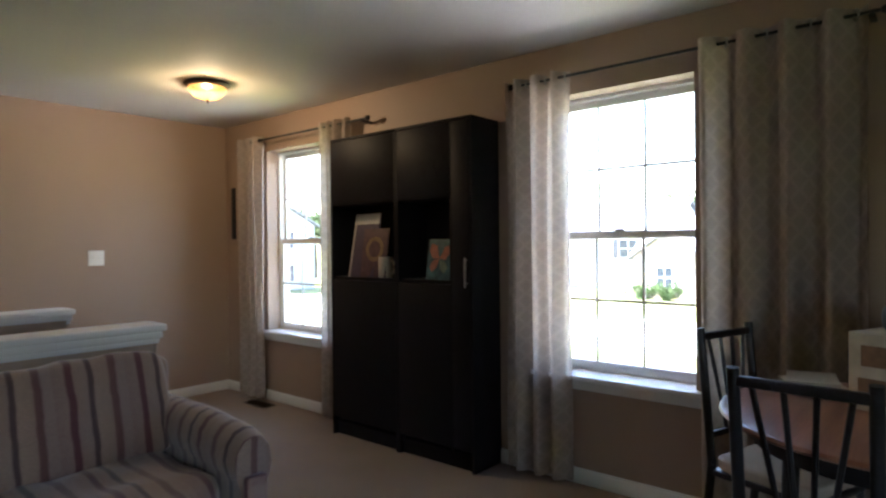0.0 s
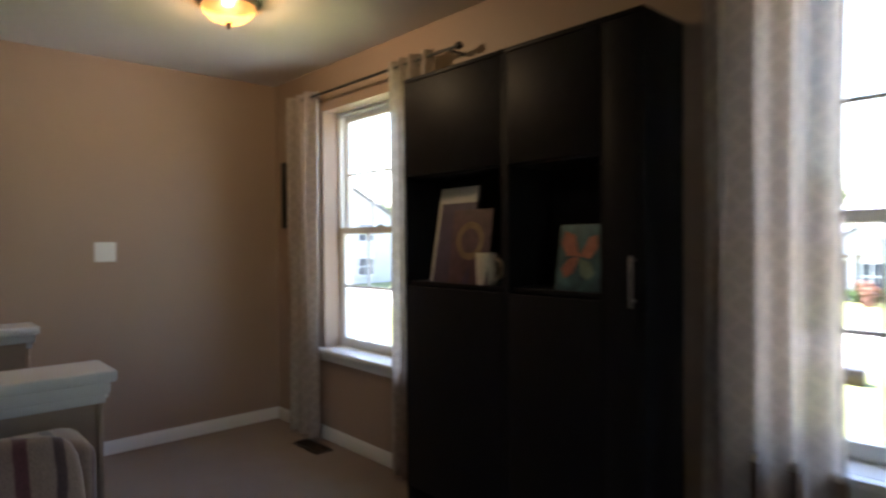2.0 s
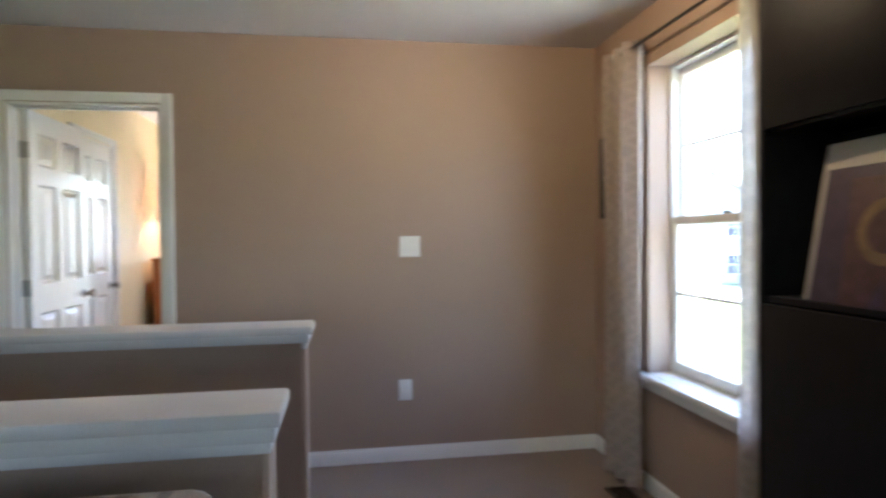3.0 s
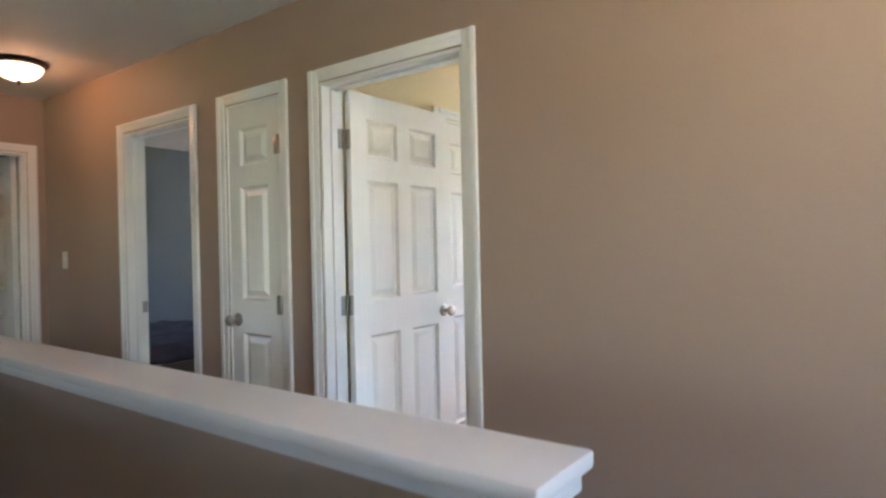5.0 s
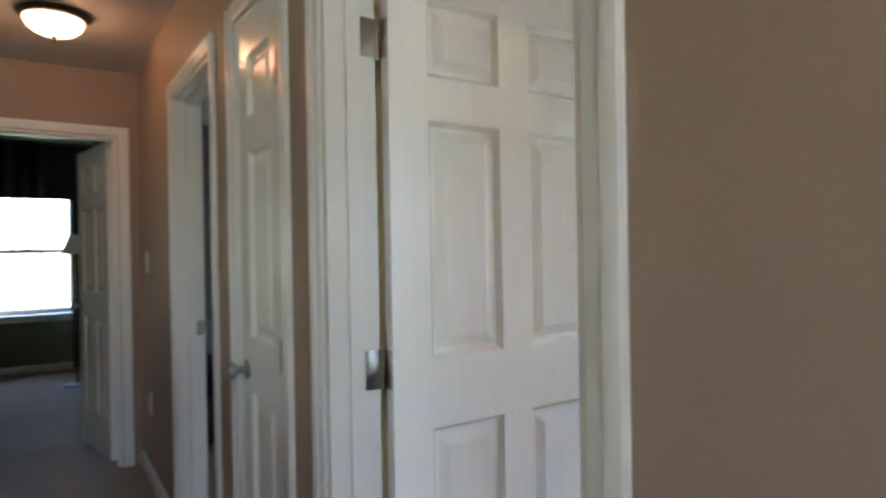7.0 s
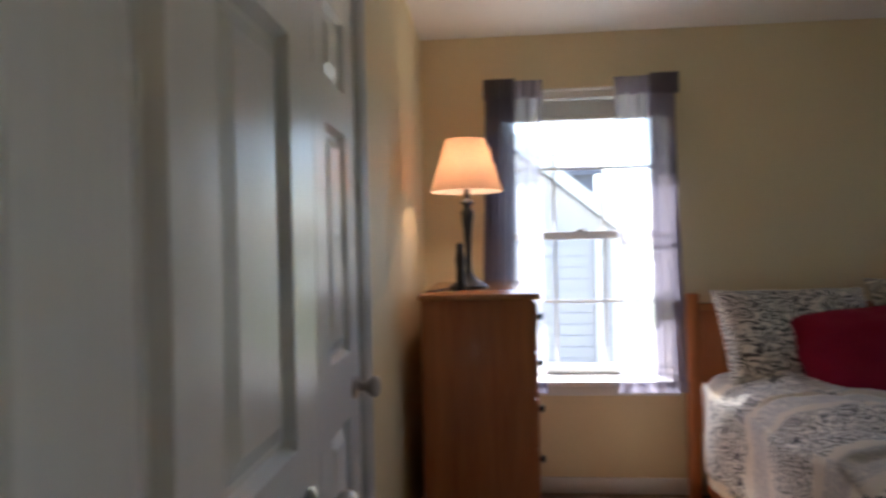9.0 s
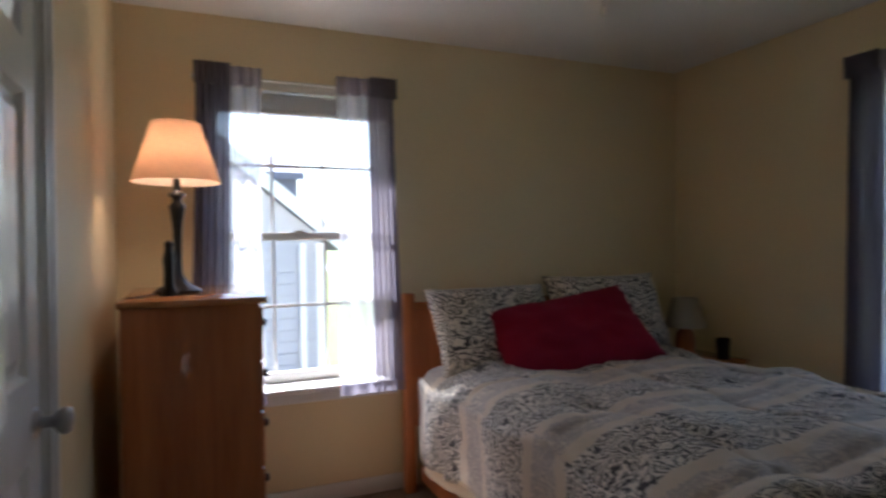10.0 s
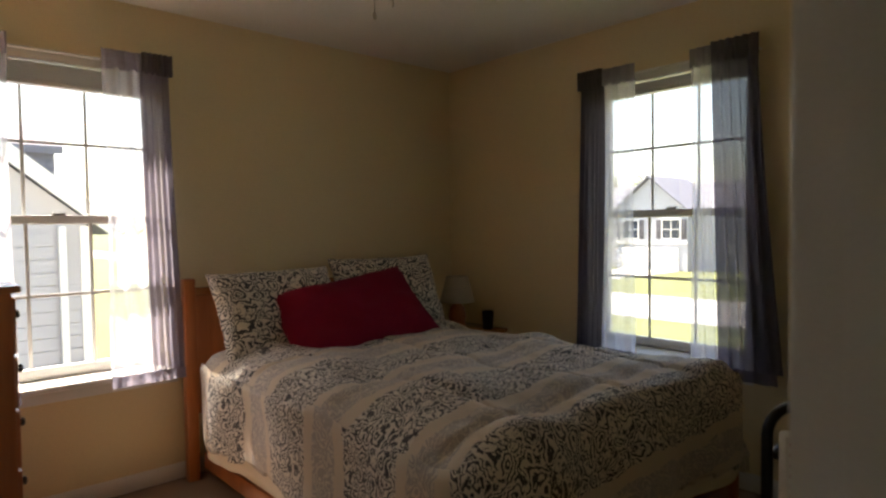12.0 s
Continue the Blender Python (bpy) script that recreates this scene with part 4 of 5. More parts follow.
part("printed_ring", moved(ring, pose(0, 0, 0, 0, 8, 0)), OCHRE, card, smooth=None)
mug = holder("mug", (5.525, 5.775, ZS), "cream stoneware mug with a handle", "mug")
part("cup", lathe([(0.0, 0.0), (0.044, 0.0), (0.047, 0.006), (0.047, 0.135), (0.0445, 0.138), (0.042, 0.135), (0.041, 0.01), (0.0, 0.008)], sides=24), MUGM, mug)
hd = bmesh.new()
pts = [Vector((0, -0.044 - 0.045 * math.sin(math.pi * k / 8), 0.07 + 0.045 * math.cos(math.pi * k / 8))) for k in range(9)]
for p, q in zip(pts, pts[1:]):
    rod(hd, p, q, 0.007, 8)
part("handle", hd, MUGM, mug)
pic = holder("painted_canvas", (5.505, 5.295, ZS), "small teal canvas with a coral butterfly, leaning on the shelf", "painting", turn=-6)
TL = pose(0, 0, 0, 0, 9, 0)
part("canvas", moved(boxes((-0.008, -0.108, 0, 0.008, 0.108, 0.25), bevel=0.002), TL), TEAL, pic)


def flat_shape(outline, x, parent, material, name):
    bm = bmesh.new()
    bm.faces.new([bm.verts.new((x, y, z)) for y, z in outline])
    moved(bm, TL)
    part(name, bm, material, parent, smooth=None)


flat_shape([(0.0, 0.13), (0.03, 0.21), (0.08, 0.225), (0.095, 0.18), (0.06, 0.13)], -0.0095, pic, CORAL, "painted_wing")
flat_shape([(0.0, 0.13), (0.05, 0.12), (0.085, 0.08), (0.06, 0.045), (0.02, 0.07)], -0.0095, pic, CORAL, "painted_wing")
flat_shape([(0.0, 0.13), (-0.04, 0.20), (-0.075, 0.21), (-0.085, 0.16), (-0.05, 0.12)], -0.0095, pic, CORAL, "painted_wing")
flat_shape([(0.0, 0.12), (-0.05, 0.11), (-0.08, 0.07), (-0.05, 0.04), (-0.015, 0.06)], -0.0095, pic, GREENP, "painted_wing")
thing("wall_hanging", boxes((XE - 0.025, 7.955, 1.40, XE, 8.0, 1.87), bevel=0.006), BLACKMETAL, "narrow black wall hanging by the corner", "decoration")


def sofa():
    h = holder("sofa", (0, 0, 0), "striped beige and burgundy rolled-arm sofa against the half wall", "sofa")
    x0, x1, yb, yf = 1.72, 4.06, 5.80, 4.94
    part("base", boxes((x0 + 0.03, yf + 0.05, 0.06, x1 - 0.03, yb - 0.02, 0.30), bevel=0.02), SOFA_X, h)
    part("back_frame", box(bmesh.new(), x0 + 0.07, yb - 0.22, 0.06, x1 - 0.07, yb, 0.84, 0.05, 4), SOFA_X, h)
    for k in range(3):
        cx = 1.87 + 0.335 + 0.68 * k
        part("seat_cushion", moved(soft_box(0.675, 0.70, 0.19, 5, 14, 0.014, k * 3.1), pose(cx, 5.26, 0.375)), SOFA_X, h, smooth=180)
        part("back_cushion", moved(soft_box(0.67 + 0.05 * (k == 2), 0.22, 0.46, 7.0, 14, 0.014, 7 + k * 2.3), pose(cx + 0.03 * (k == 2), 5.60, 0.635, -15, -2.0 * (k == 2), 0)), SOFA_X, h, smooth=180)
    for s, xa in ((-1, x0 + 0.075), (1, x1 - 0.075)):
        prof = [(-0.08, 0.06), (-0.08, 0.46), (-0.10, 0.49), (-0.115, 0.54), (-0.10, 0.60), (-0.055, 0.64), (0.0, 0.652), (0.055, 0.64), (0.10, 0.60), (0.115, 0.54), (0.10, 0.49), (0.08, 0.46), (0.08, 0.06)]
        bm = bmesh.new()
        n = 16
        rows = []
        for j in range(n + 1):
            v = j / n
            y = yf - 0.02 + (yb - 0.06 - yf) * v
            bulge = 1.0 - 0.10 * max(0, 1 - v * n / 1.2)
            sag = 0.02 * math.sin(3.0 * v) + 0.03 * v
            rows.append([bm.verts.new((xa + px * 0.76 * bulge, y, (pz - 0.03 * (pz > 0.44) + sag * (pz > 0.44)) - (1 - bulge) * 0.2 + 0.006 * noise.noise(Vector((px * 9, y * 6, s))))) for px, pz in prof])
        for p, q in zip(rows, rows[1:]):
            for k in range(len(prof) - 1):
                bm.faces.new((p[k], p[k + 1], q[k + 1], q[k]))
        bm.faces.new(rows[-1])
        face = bmesh.new()
        face.faces.new([face.verts.new(v.co) for v in rows[0]])
        bmesh.ops.recalc_face_normals(face, faces=face.faces)
        part("arm_facing", face, SOFA_X, h, "striped facing of the rolled arm")
        bmesh.ops.recalc_face_normals(bm, faces=bm.faces)
        part("arm", bm, SOFA_Y, h, smooth=60)
        part("arm_front", box(bmesh.new(), xa - 0.045, yf - 0.045, 0.06, xa + 0.045, yf - 0.012, 0.46, 0.012), SOFA_Y, h)
    for x in (x0 + 0.1, x1 - 0.1):
        for y in (yf + 0.06, yb - 0.08):
            part("leg", rod(bmesh.new(), (x, y, 0), (x, y, 0.075), 0.02, 12, 0.028), DARKWOOD, h)


sofa()


def dining_table(cx, cy, r):
    h = holder("dining_table", (cx, cy, 0), "round red-brown wooden dining table with a black base", "table")
    part("tabletop", lathe([(0.0, 0.722), (r - 0.03, 0.722), (r - 0.008, 0.728), (r, 0.738), (r - 0.004, 0.748), (r - 0.014, 0.752), (0.0, 0.752)], sides=64), CHERRY, h, "glossy red-brown round top")
    part("apron", lathe([(r - 0.12, 0.65), (r - 0.10, 0.65), (r - 0.10, 0.7218), (r - 0.12, 0.7218)], sides=48), BLACKMETAL, h)
    for k in range(4):
        a = math.pi / 4 + k * math.pi / 2
        part("leg", rod(bmesh.new(), (0.42 * math.cos(a), 0.42 * math.sin(a), 0), (0.38 * math.cos(a), 0.38 * math.sin(a), 0.72), 0.022, 12, 0.026), BLACKMETAL, h)


dining_table(5.13, 3.0, 0.545)
SEATM = surface("beige_seat_cloth", (0.40, 0.33, 0.26), 0.9, grain=200, vary=0.12, bump=0.4)


def dining_chair():
    """Black chair with a fanned slat back; local: back at y = 0, seat towards +y."""
    h = holder("dining_chair", (0, 0, 0), "black metal dining chair with fanned slats and beige padded seat", "chair", "chairs round the table")
    for x in (-0.157, 0.157):
        bm = rod(bmesh.new(), (x * 1.03, -0.045, 0.985), (x, 0.0, 0.46), 0.0165, 10)
        part("back_post", rod(bm, (x, 0.0, 0.46), (x * 1.03, -0.05, 0.0), 0.0165, 10), BLACKMETAL, h)
        part("leg", rod(bmesh.new(), (x, 0.38, 0.44), (x * 1.05, 0.41, 0.0), 0.014, 10), BLACKMETAL, h)
        part("stretcher", rod(bmesh.new(), (x, -0.015, 0.2), (x * 1.03, 0.395, 0.2), 0.008, 8), BLACKMETAL, h)
    part("top_rail", boxes((-0.157, -0.053, 0.935, 0.157, -0.031, 0.965), bevel=0.006), BLACKMETAL, h)
    part("lower_rail", boxes((-0.157, -0.012, 0.56, 0.157, 0.008, 0.585), bevel=0.005), BLACKMETAL, h)
    for k in (-1.5, -0.5, 0.5, 1.5):
        part("slat", rod(bmesh.new(), (0.077 * k, -0.042, 0.945), (0.036 * k, -0.003, 0.575), 0.008, 8), BLACKMETAL, h)
    part("seat_frame", boxes((-0.168, 0.0, 0.415, 0.168, 0.40, 0.44), bevel=0.006), BLACKMETAL, h)
    part("seat_cushion", moved(soft_box(0.35, 0.40, 0.055, 6, 10, 0.004), pose(0, 0.205, 0.467)), SEATM, h, "beige padded seat", 180)
    return h


ch = dining_chair()
ch.matrix_basis = pose(4.485, 3.17, 0, 0, 0, -95)
copy_thing(ch, pose(5.33, 3.56, 0, 0, 0, 162))
BOXM = surface("printed_white_carton", (0.60, 0.55, 0.48), 0.6, grain=9, vary=0.2, blotch=12, blotch_vary=0.25)
BROWNP = surface("brown_print", (0.22, 0.13, 0.08), 0.6, grain=40, vary=0.2)
ctn = holder("carton", (5.28, 2.95, 0.7535), "white printed carton with brown picture panels on the table", "box", turn=-20)
part("box_body", boxes((-0.17, -0.16, 0, 0.17, 0.16, 0.26), bevel=0.003), BOXM, ctn)
part("printed_panel", boxes((-0.1715, -0.02, 0.03, -0.1702, 0.13, 0.11)), BROWNP, ctn)
part("printed_panel", boxes((-0.1715, -0.13, 0.06, -0.1702, -0.05, 0.21)), BROWNP, ctn)
part("printed_panel", boxes((-0.1715, 0.0, 0.15, -0.1702, 0.12, 0.22)), BROWNP, ctn)
bag = thing("black_bag", moved(soft_box(0.30, 0.24, 0.11, 3.5, 12, 0.02, 4.0), pose(5.28, 2.95, 1.066)), BLACKMETAL, "crumpled black bag lying on the carton", "bag", smooth=180)
for k, (w, d, hh, x, y, t) in enumerate(((0.24, 0.19, 0.025, 5.40, 3.30, 25), (0.22, 0.17, 0.02, 5.41, 3.305, 12))):
    b = holder("book", (x, y, 0.7535 + 0.0255 * k), "closed pale book lying on the table", "book", "books on the table", turn=t)
    part("pages", boxes((-w / 2 + 0.004, -d / 2 + 0.004, 0.003, w / 2 - 0.001, d / 2 - 0.004, hh - 0.003)), PAPER, b)
    part("cover", boxes((-w / 2, -d / 2, 0, w / 2, d / 2, 0.0028), (-w / 2, -d / 2, hh - 0.0028, w / 2, d / 2, hh), (-w / 2, -d / 2, 0.0028, -w / 2 + 0.003, d / 2, hh - 0.0028)), PAPER if k else MUGM, b)


# ---- bedroom things ----
def sheer(along, a_in, a_out, face, zt, zb, label, seed, flare=0.05, gather=0.42, shaded=None):
    """A sheer panel on a rod pocket: flat thin inner part, gathered outer part coloured darker for shade."""
    h = holder("sheer_curtain", (0, 0, 0), label, "curtain", "grey sheer bedroom curtains")
    shaded = shaded or SHEER_D
    def hung(bm):
        """Spreads the cloth outwards towards its hem."""
        for v in bm.verts:
            f = min(max((v.co[along] - a_in) / (a_out - a_in), 0), 1.1)
            v.co[along] += (flare if a_out > a_in else -flare) * f * min(max((zt - 0.1 - v.co.z) / (zt - zb), 0), 1) ** 1.2
        return bm
    split = a_out + gather * (a_in - a_out)
    lo, hi = sorted((a_out, split))
    part("gathered_cloth", hung(wave_sheet(along, lo - 0.012, hi, zb, zt - 0.085, 5, 0.026, face, 0.03, seed, 70, 22)), shaded, h, "gathered folds, their shade put into a darker colour", 180)
    lo, hi = sorted((split, a_in))
    part("thin_cloth", hung(wave_sheet(along, lo, hi, zb, zt - 0.085, 2.2, 0.016, face - 0.006, 0.25, seed + 2, 50, 22)), SHEER, h, "thin see-through cloth", 180)
    for a, b, cloth_of, tint in ((a_out, split, SHEER_E, "gathered rod pocket, coloured darker for shade"), (split, a_in, SHEER_D, "thin rod pocket")):
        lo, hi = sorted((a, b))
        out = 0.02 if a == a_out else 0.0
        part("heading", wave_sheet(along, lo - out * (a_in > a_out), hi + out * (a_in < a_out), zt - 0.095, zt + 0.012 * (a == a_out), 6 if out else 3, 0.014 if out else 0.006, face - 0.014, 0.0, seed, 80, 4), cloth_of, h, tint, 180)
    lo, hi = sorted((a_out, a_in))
    part("hem", hung(wave_sheet(along, lo, hi, zb - 0.045, zb + 0.012, 5, 0.008, face - 0.028, 0.0, seed, 60, 3)), shaded, h, "doubled hem", 180)


YC, XCE = YB - 0.07, XE - 0.07
sheer(0, 3.06, 2.775, YC, 2.18, 0.60, "grey-violet sheer curtain on the bright bedroom window", 1.0, gather=0.5, shaded=SHEER_E)
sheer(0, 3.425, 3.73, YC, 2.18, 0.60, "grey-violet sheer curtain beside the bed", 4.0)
sheer(1, 9.815, 10.16, XCE, 2.18, 0.60, "grey-violet sheer curtain on the street window", 7.0, shaded=SHEER_E)
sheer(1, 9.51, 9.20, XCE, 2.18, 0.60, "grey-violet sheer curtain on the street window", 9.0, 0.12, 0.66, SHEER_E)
for a, b in (((2.75, YC + 0.012, 2.13), (3.75, YC + 0.012, 2.13)), ((XCE + 0.012, 9.20, 2.13), (XCE + 0.012, 10.18, 2.13))):
    bm = rod(bmesh.new(), a, b, 0.007, 10)
    for q in (a, b):
        w = (q[0], YB, q[2]) if a[1] == b[1] else (XE, q[1], q[2])
        rod(bm, q, w, 0.005, 8)
    thing("sheer_rod", bm, TRIM, "white curtain rod on the yellow wall", "curtain rod")


def dresser():
    h = holder("dresser", (0, 0, 0), "tall honey-pine chest of drawers with black knobs", "dresser")
    x0, x1, y0, y1, zt = 2.505, 2.945, 10.46, 11.27, 1.115
    part("side", boxes((x0, y0, 0.0, x1, y0 + 0.02, zt), bevel=0.002), PINE, h)
    part("side", boxes((x0, y1 - 0.02, 0.0, x1, y1, zt), bevel=0.002), PINE, h)
    part("back", boxes((x0 + 0.002, y0 + 0.02, 0.05, x0 + 0.012, y1 - 0.02, zt)), PINE, h)
    part("top", boxes((x0 - 0.01, y0 - 0.02, zt, x1 + 0.025, y1 + 0.02, zt + 0.025), bevel=0.006), PINE_X, h)
    part("plinth", boxes((x1 - 0.03, y0 + 0.02, 0.0, x1 - 0.012, y1 - 0.02, 0.08)), PINE, h)
    part("face_stile", boxes((x1 - 0.02, y0 + 0.02, 0.08, x1 - 0.002, y0 + 0.05, zt)), PINE, h)
    part("face_stile", boxes((x1 - 0.02, y1 - 0.05, 0.08, x1 - 0.002, y1 - 0.02, zt)), PINE, h)
    rows = [(0.09, 0.30), (0.31, 0.52), (0.53, 0.72), (0.73, 0.90), (0.91, 1.095)]
    for k, (a, b) in enumerate(rows):
        cols = ((y0 + 0.025, y1 - 0.025),) if k < 4 else ((y0 + 0.025, (y0 + y1) / 2 - 0.004), ((y0 + y1) / 2 + 0.004, y1 - 0.025))
        for c0, c1 in cols:
            d = part("drawer_front", boxes((x1 - 0.001, c0, a, x1 + 0.014, c1, b), bevel=0.004), PINE, h)
            for f in ((0.2, 0.8) if k < 4 else (0.5,)):
                part("knob", moved(lathe([(0.0, 0.0), (0.008, 0.0), (0.007, 0.012), (0.014, 0.018), (0.016, 0.026), (0.010, 0.032), (0.0, 0.033)], sides=14), pose(x1 + 0.014, c0 + f * (c1 - c0), (a + b) / 2 + 0.02, 0, 90, 0)), BLACKMETAL, d)


dresser()


def table_lamp(name, at, scale, shade, body, label):
    h = holder(name, at, label, "lamp")
    s = scale
    part("base", lathe([(0.0, 0.0), (0.085 * s, 0.0), (0.086 * s, 0.012 * s), (0.07 * s, 0.022 * s), (0.05 * s, 0.032 * s), (0.03 * s, 0.05 * s), (0.016 * s, 0.075 * s), (0.014 * s, 0.13 * s), (0.018 * s, 0.25 * s), (0.027 * s, 0.315 * s), (0.030 * s, 0.335 * s), (0.018 * s, 0.35 * s), (0.018 * s, 0.365 * s), (0.03 * s, 0.375 * s), (0.028 * s, 0.385 * s), (0.014 * s, 0.395 * s), (0.012 * s, 0.45 * s), (0.0, 0.45 * s)], sides=24), body, h, "turned dark base", 50)
    sh = part("shade", lathe([(0.158 * s, 0.425 * s), (0.160 * s, 0.427 * s), (0.088 * s, 0.655 * s), (0.086 * s, 0.653 * s), (0.157 * s, 0.428 * s)], sides=36), shade, h, "empire cloth shade", 60)
    part("shade_ring", lathe([(0.0, 0.648 * s), (0.012 * s, 0.648 * s), (0.012 * s, 0.652 * s), (0.0, 0.652 * s)], sides=12), body, h)
    return h


SHADE_LIT = cloth("lit_cream_shade", (0.78, 0.68, 0.58), 0.0, (0.85, 0.65, 0.50))
table_lamp("table_lamp", (2.68, 10.79, 1.1405), 1.0, SHADE_LIT, BLACKMETAL, "black turned table lamp with glowing cream shade on the dresser")
bulb = bpy.data.lights.new("bulb", "POINT")
bulb.energy, bulb.color, bulb.shadow_soft_size = 0.75, (1.0, 0.70, 0.47), 0.03
bo = new("bulb", bulb)
bo.location = (2.68, 10.79, 1.1405 + 0.53)
fig = holder("figurine", (2.65, 10.68, 1.1405), "small black abstract figurine beside the lamp", "ornament")
part("body", lathe([(0.0, 0.0), (0.03, 0.0), (0.032, 0.01), (0.02, 0.03), (0.018, 0.09), (0.022, 0.13), (0.014, 0.17), (0.016, 0.19), (0.0, 0.205)], sides=14), BLACKMETAL, fig, smooth=60)
cord = bmesh.new()
cp = [(2.60, 10.74, 1.1445), (2.57, 10.66, 1.1445), (2.55, 10.60, 1.1445), (2.53, 10.57, 1.1445), (2.515, 10.57, 1.1445)]
for p, q in zip(cp, cp[1:]):
    rod(cord, p, q, 0.0035, 8)
thing("lamp_cord", cord, BLACKMETAL, "black lamp cord lying on the dresser top", "cord")


BX0, BX1, BY0, BY1, BZ = 3.84, 5.36, 9.22, 11.22, 0.66


def bed():
    h = holder("bed", (0, 0, 0), "queen bed with honey-pine headboard and frame", "bed")
    for x in (BX0 - 0.045, BX1 + 0.045):
        part("post", boxes((x - 0.03, 11.26, 0, x + 0.03, 11.32, 1.06), bevel=0.008), PINE, h)
        part("foot_post", boxes((x - 0.03, BY0 - 0.05, 0, x + 0.03, BY0, 0.24), bevel=0.008), PINE, h)
        part("side_rail", boxes(((BX0 + 0.004 if x < 4.5 else BX1 - 0.03), BY0, 0.06, (BX0 + 0.03 if x < 4.5 else BX1 - 0.004), 11.26, 0.145), bevel=0.004), PINE, h)
    part("headboard", boxes((BX0 - 0.015, 11.275, 0.35, BX1 + 0.015, 11.305, 0.97), bevel=0.004), PINE, h)
    part("top_rail", boxes((BX0 - 0.014, 11.265, 0.97, BX1 + 0.014, 11.315, 1.01), bevel=0.01), PINE_X, h)
    part("foot_rail", boxes((BX0 - 0.015, BY0 - 0.03, 0.06, BX1 + 0.015, BY0 - 0.005, 0.16), bevel=0.004), PINE, h)
    part("mattress", box(bmesh.new(), BX0, BY0 + 0.02, 0.35, BX1, BY1 + 0.03, 0.62, 0.06, 4), CREAM, h, "cream mattress")
    part("box_spring", boxes((BX0 + 0.01, BY0 + 0.02, 0.15, BX1 - 0.01, BY1 + 0.03, 0.35), bevel=0.01), CREAM, h)


bed()


def comforter():
    """A quilt over the mattress that hangs at both sides and the foot, with soft folds and stitched seams."""
    bm = bmesh.new()
    nx, ny = 120, 110
    hang, r = 0.50, 0.07
    w = BX1 - BX0
    grid = []
    for j in range(ny + 1):
        row = []
        t = j / ny * (BY1 - 0.12 - BY0 + hang)          # from the head to the foot hem
        y, dz, dy = BY1 - 0.12 - t, 0.0, 0.0
        over = t - (BY1 - 0.12 - BY0)
        if over > 0:
            y, dz, dy = BY0 - 0.03 - 0.03 * min(over / r, 1), -over, over
        for i in range(nx + 1):
            s = -hang + i / nx * (w + 2 * hang)
            e = max(-s, s - w, 0.0)
            x = BX0 + min(max(s, 0), w)
            drop = e if e > dy else dy
            side = -1 if s < 0 else 1
            if e > 0:
                x += side * (0.062 * min(e / r, 1) + 0.025 * math.sin(t * 9 + side) * min(e / 0.2, 1) + 0.03 * noise.noise(Vector((t * 3.1, e * 2, side))) * min(e / 0.15, 1))
            yy = y
            if dy > 0:
                yy -= 0.03 * math.sin(s * 10) * min(dy / 0.2, 1)
            z = BZ + 0.045 - (drop if drop > 0 else 0)
            if drop < r:
                inner = min(min(s, w - s), 1.0) if e == 0 else 0
                z -= 0.05 * math.exp(-max(inner, 0) / 0.07) + 0.0
            z += 0.038 * noise.noise(Vector((s * 3.6, t * 3.6, 1.7))) + 0.02 * (0.35 - abs(noise.noise(Vector((s * 2.6 + t * 2, t * 1.2, 8))))) + 0.010 * noise.noise(Vector((s * 11, t * 11, 5))) + 0.022 * (0.3 - abs(noise.noise(Vector((s * 4.2 - t * 2.4, t * 5 + s, 3)))))
            if drop <= 0:
                sx = abs(((s + 0.2) % 0.48) - 0.24)
                sy = abs(((t + 0.1) % 0.62) - 0.31)
                z -= 0.024 * (math.exp(-((0.24 - sx) / 0.014) ** 2) + math.exp(-((0.31 - sy) / 0.014) ** 2))
            row.append(bm.verts.new((x, yy, max(z, 0.215))))
        grid.append(row)
    for p, q in zip(grid, grid[1:]):
        for i in range(nx):
            bm.faces.new((p[i], p[i + 1], q[i + 1], q[i]))
    hem = bm.copy()
    low = lambda f: max(v.co.z for v in f.verts) < 0.29
    bmesh.ops.delete(hem, geom=[f for f in hem.faces if not low(f)], context="FACES")
    bmesh.ops.delete(bm, geom=[f for f in bm.faces if low(f)], context="FACES")
    bm.normal_update(), hem.normal_update()
    ob = thing("comforter", bm, PAISLEY, "rumpled cream comforter with dark grey paisley bands on the bed", "bedding", smooth=180)
    part("hem", hem, CREAM, ob, "plain cream hem", 180)
    so = ob.modifiers.new("thickness", "SOLIDIFY")
    so.thickness, so.offset = 0.012, -1


comforter()
for x, t, s, z, tilt in ((4.22, 3, 1.0, 0.865, 62), (4.95, -4, 5.0, 0.90, 67)):
    thing("pillow", moved(pillow_body(0.74, 0.50, 0.22, s), pose(x, 11.09, z, tilt, 0, t)), PAISLEY_P, "plump pillow in a black and cream paisley case", "pillow", "paisley pillows", smooth=180)
thing("lumbar_pillow", moved(pillow_body(0.89, 0.50, 0.19, 9.0), pose(4.56, 10.89, 0.835, 45, -8, -3)), RED, "long crimson lumbar pillow leaning on the paisley pillows", "pillow", smooth=180)


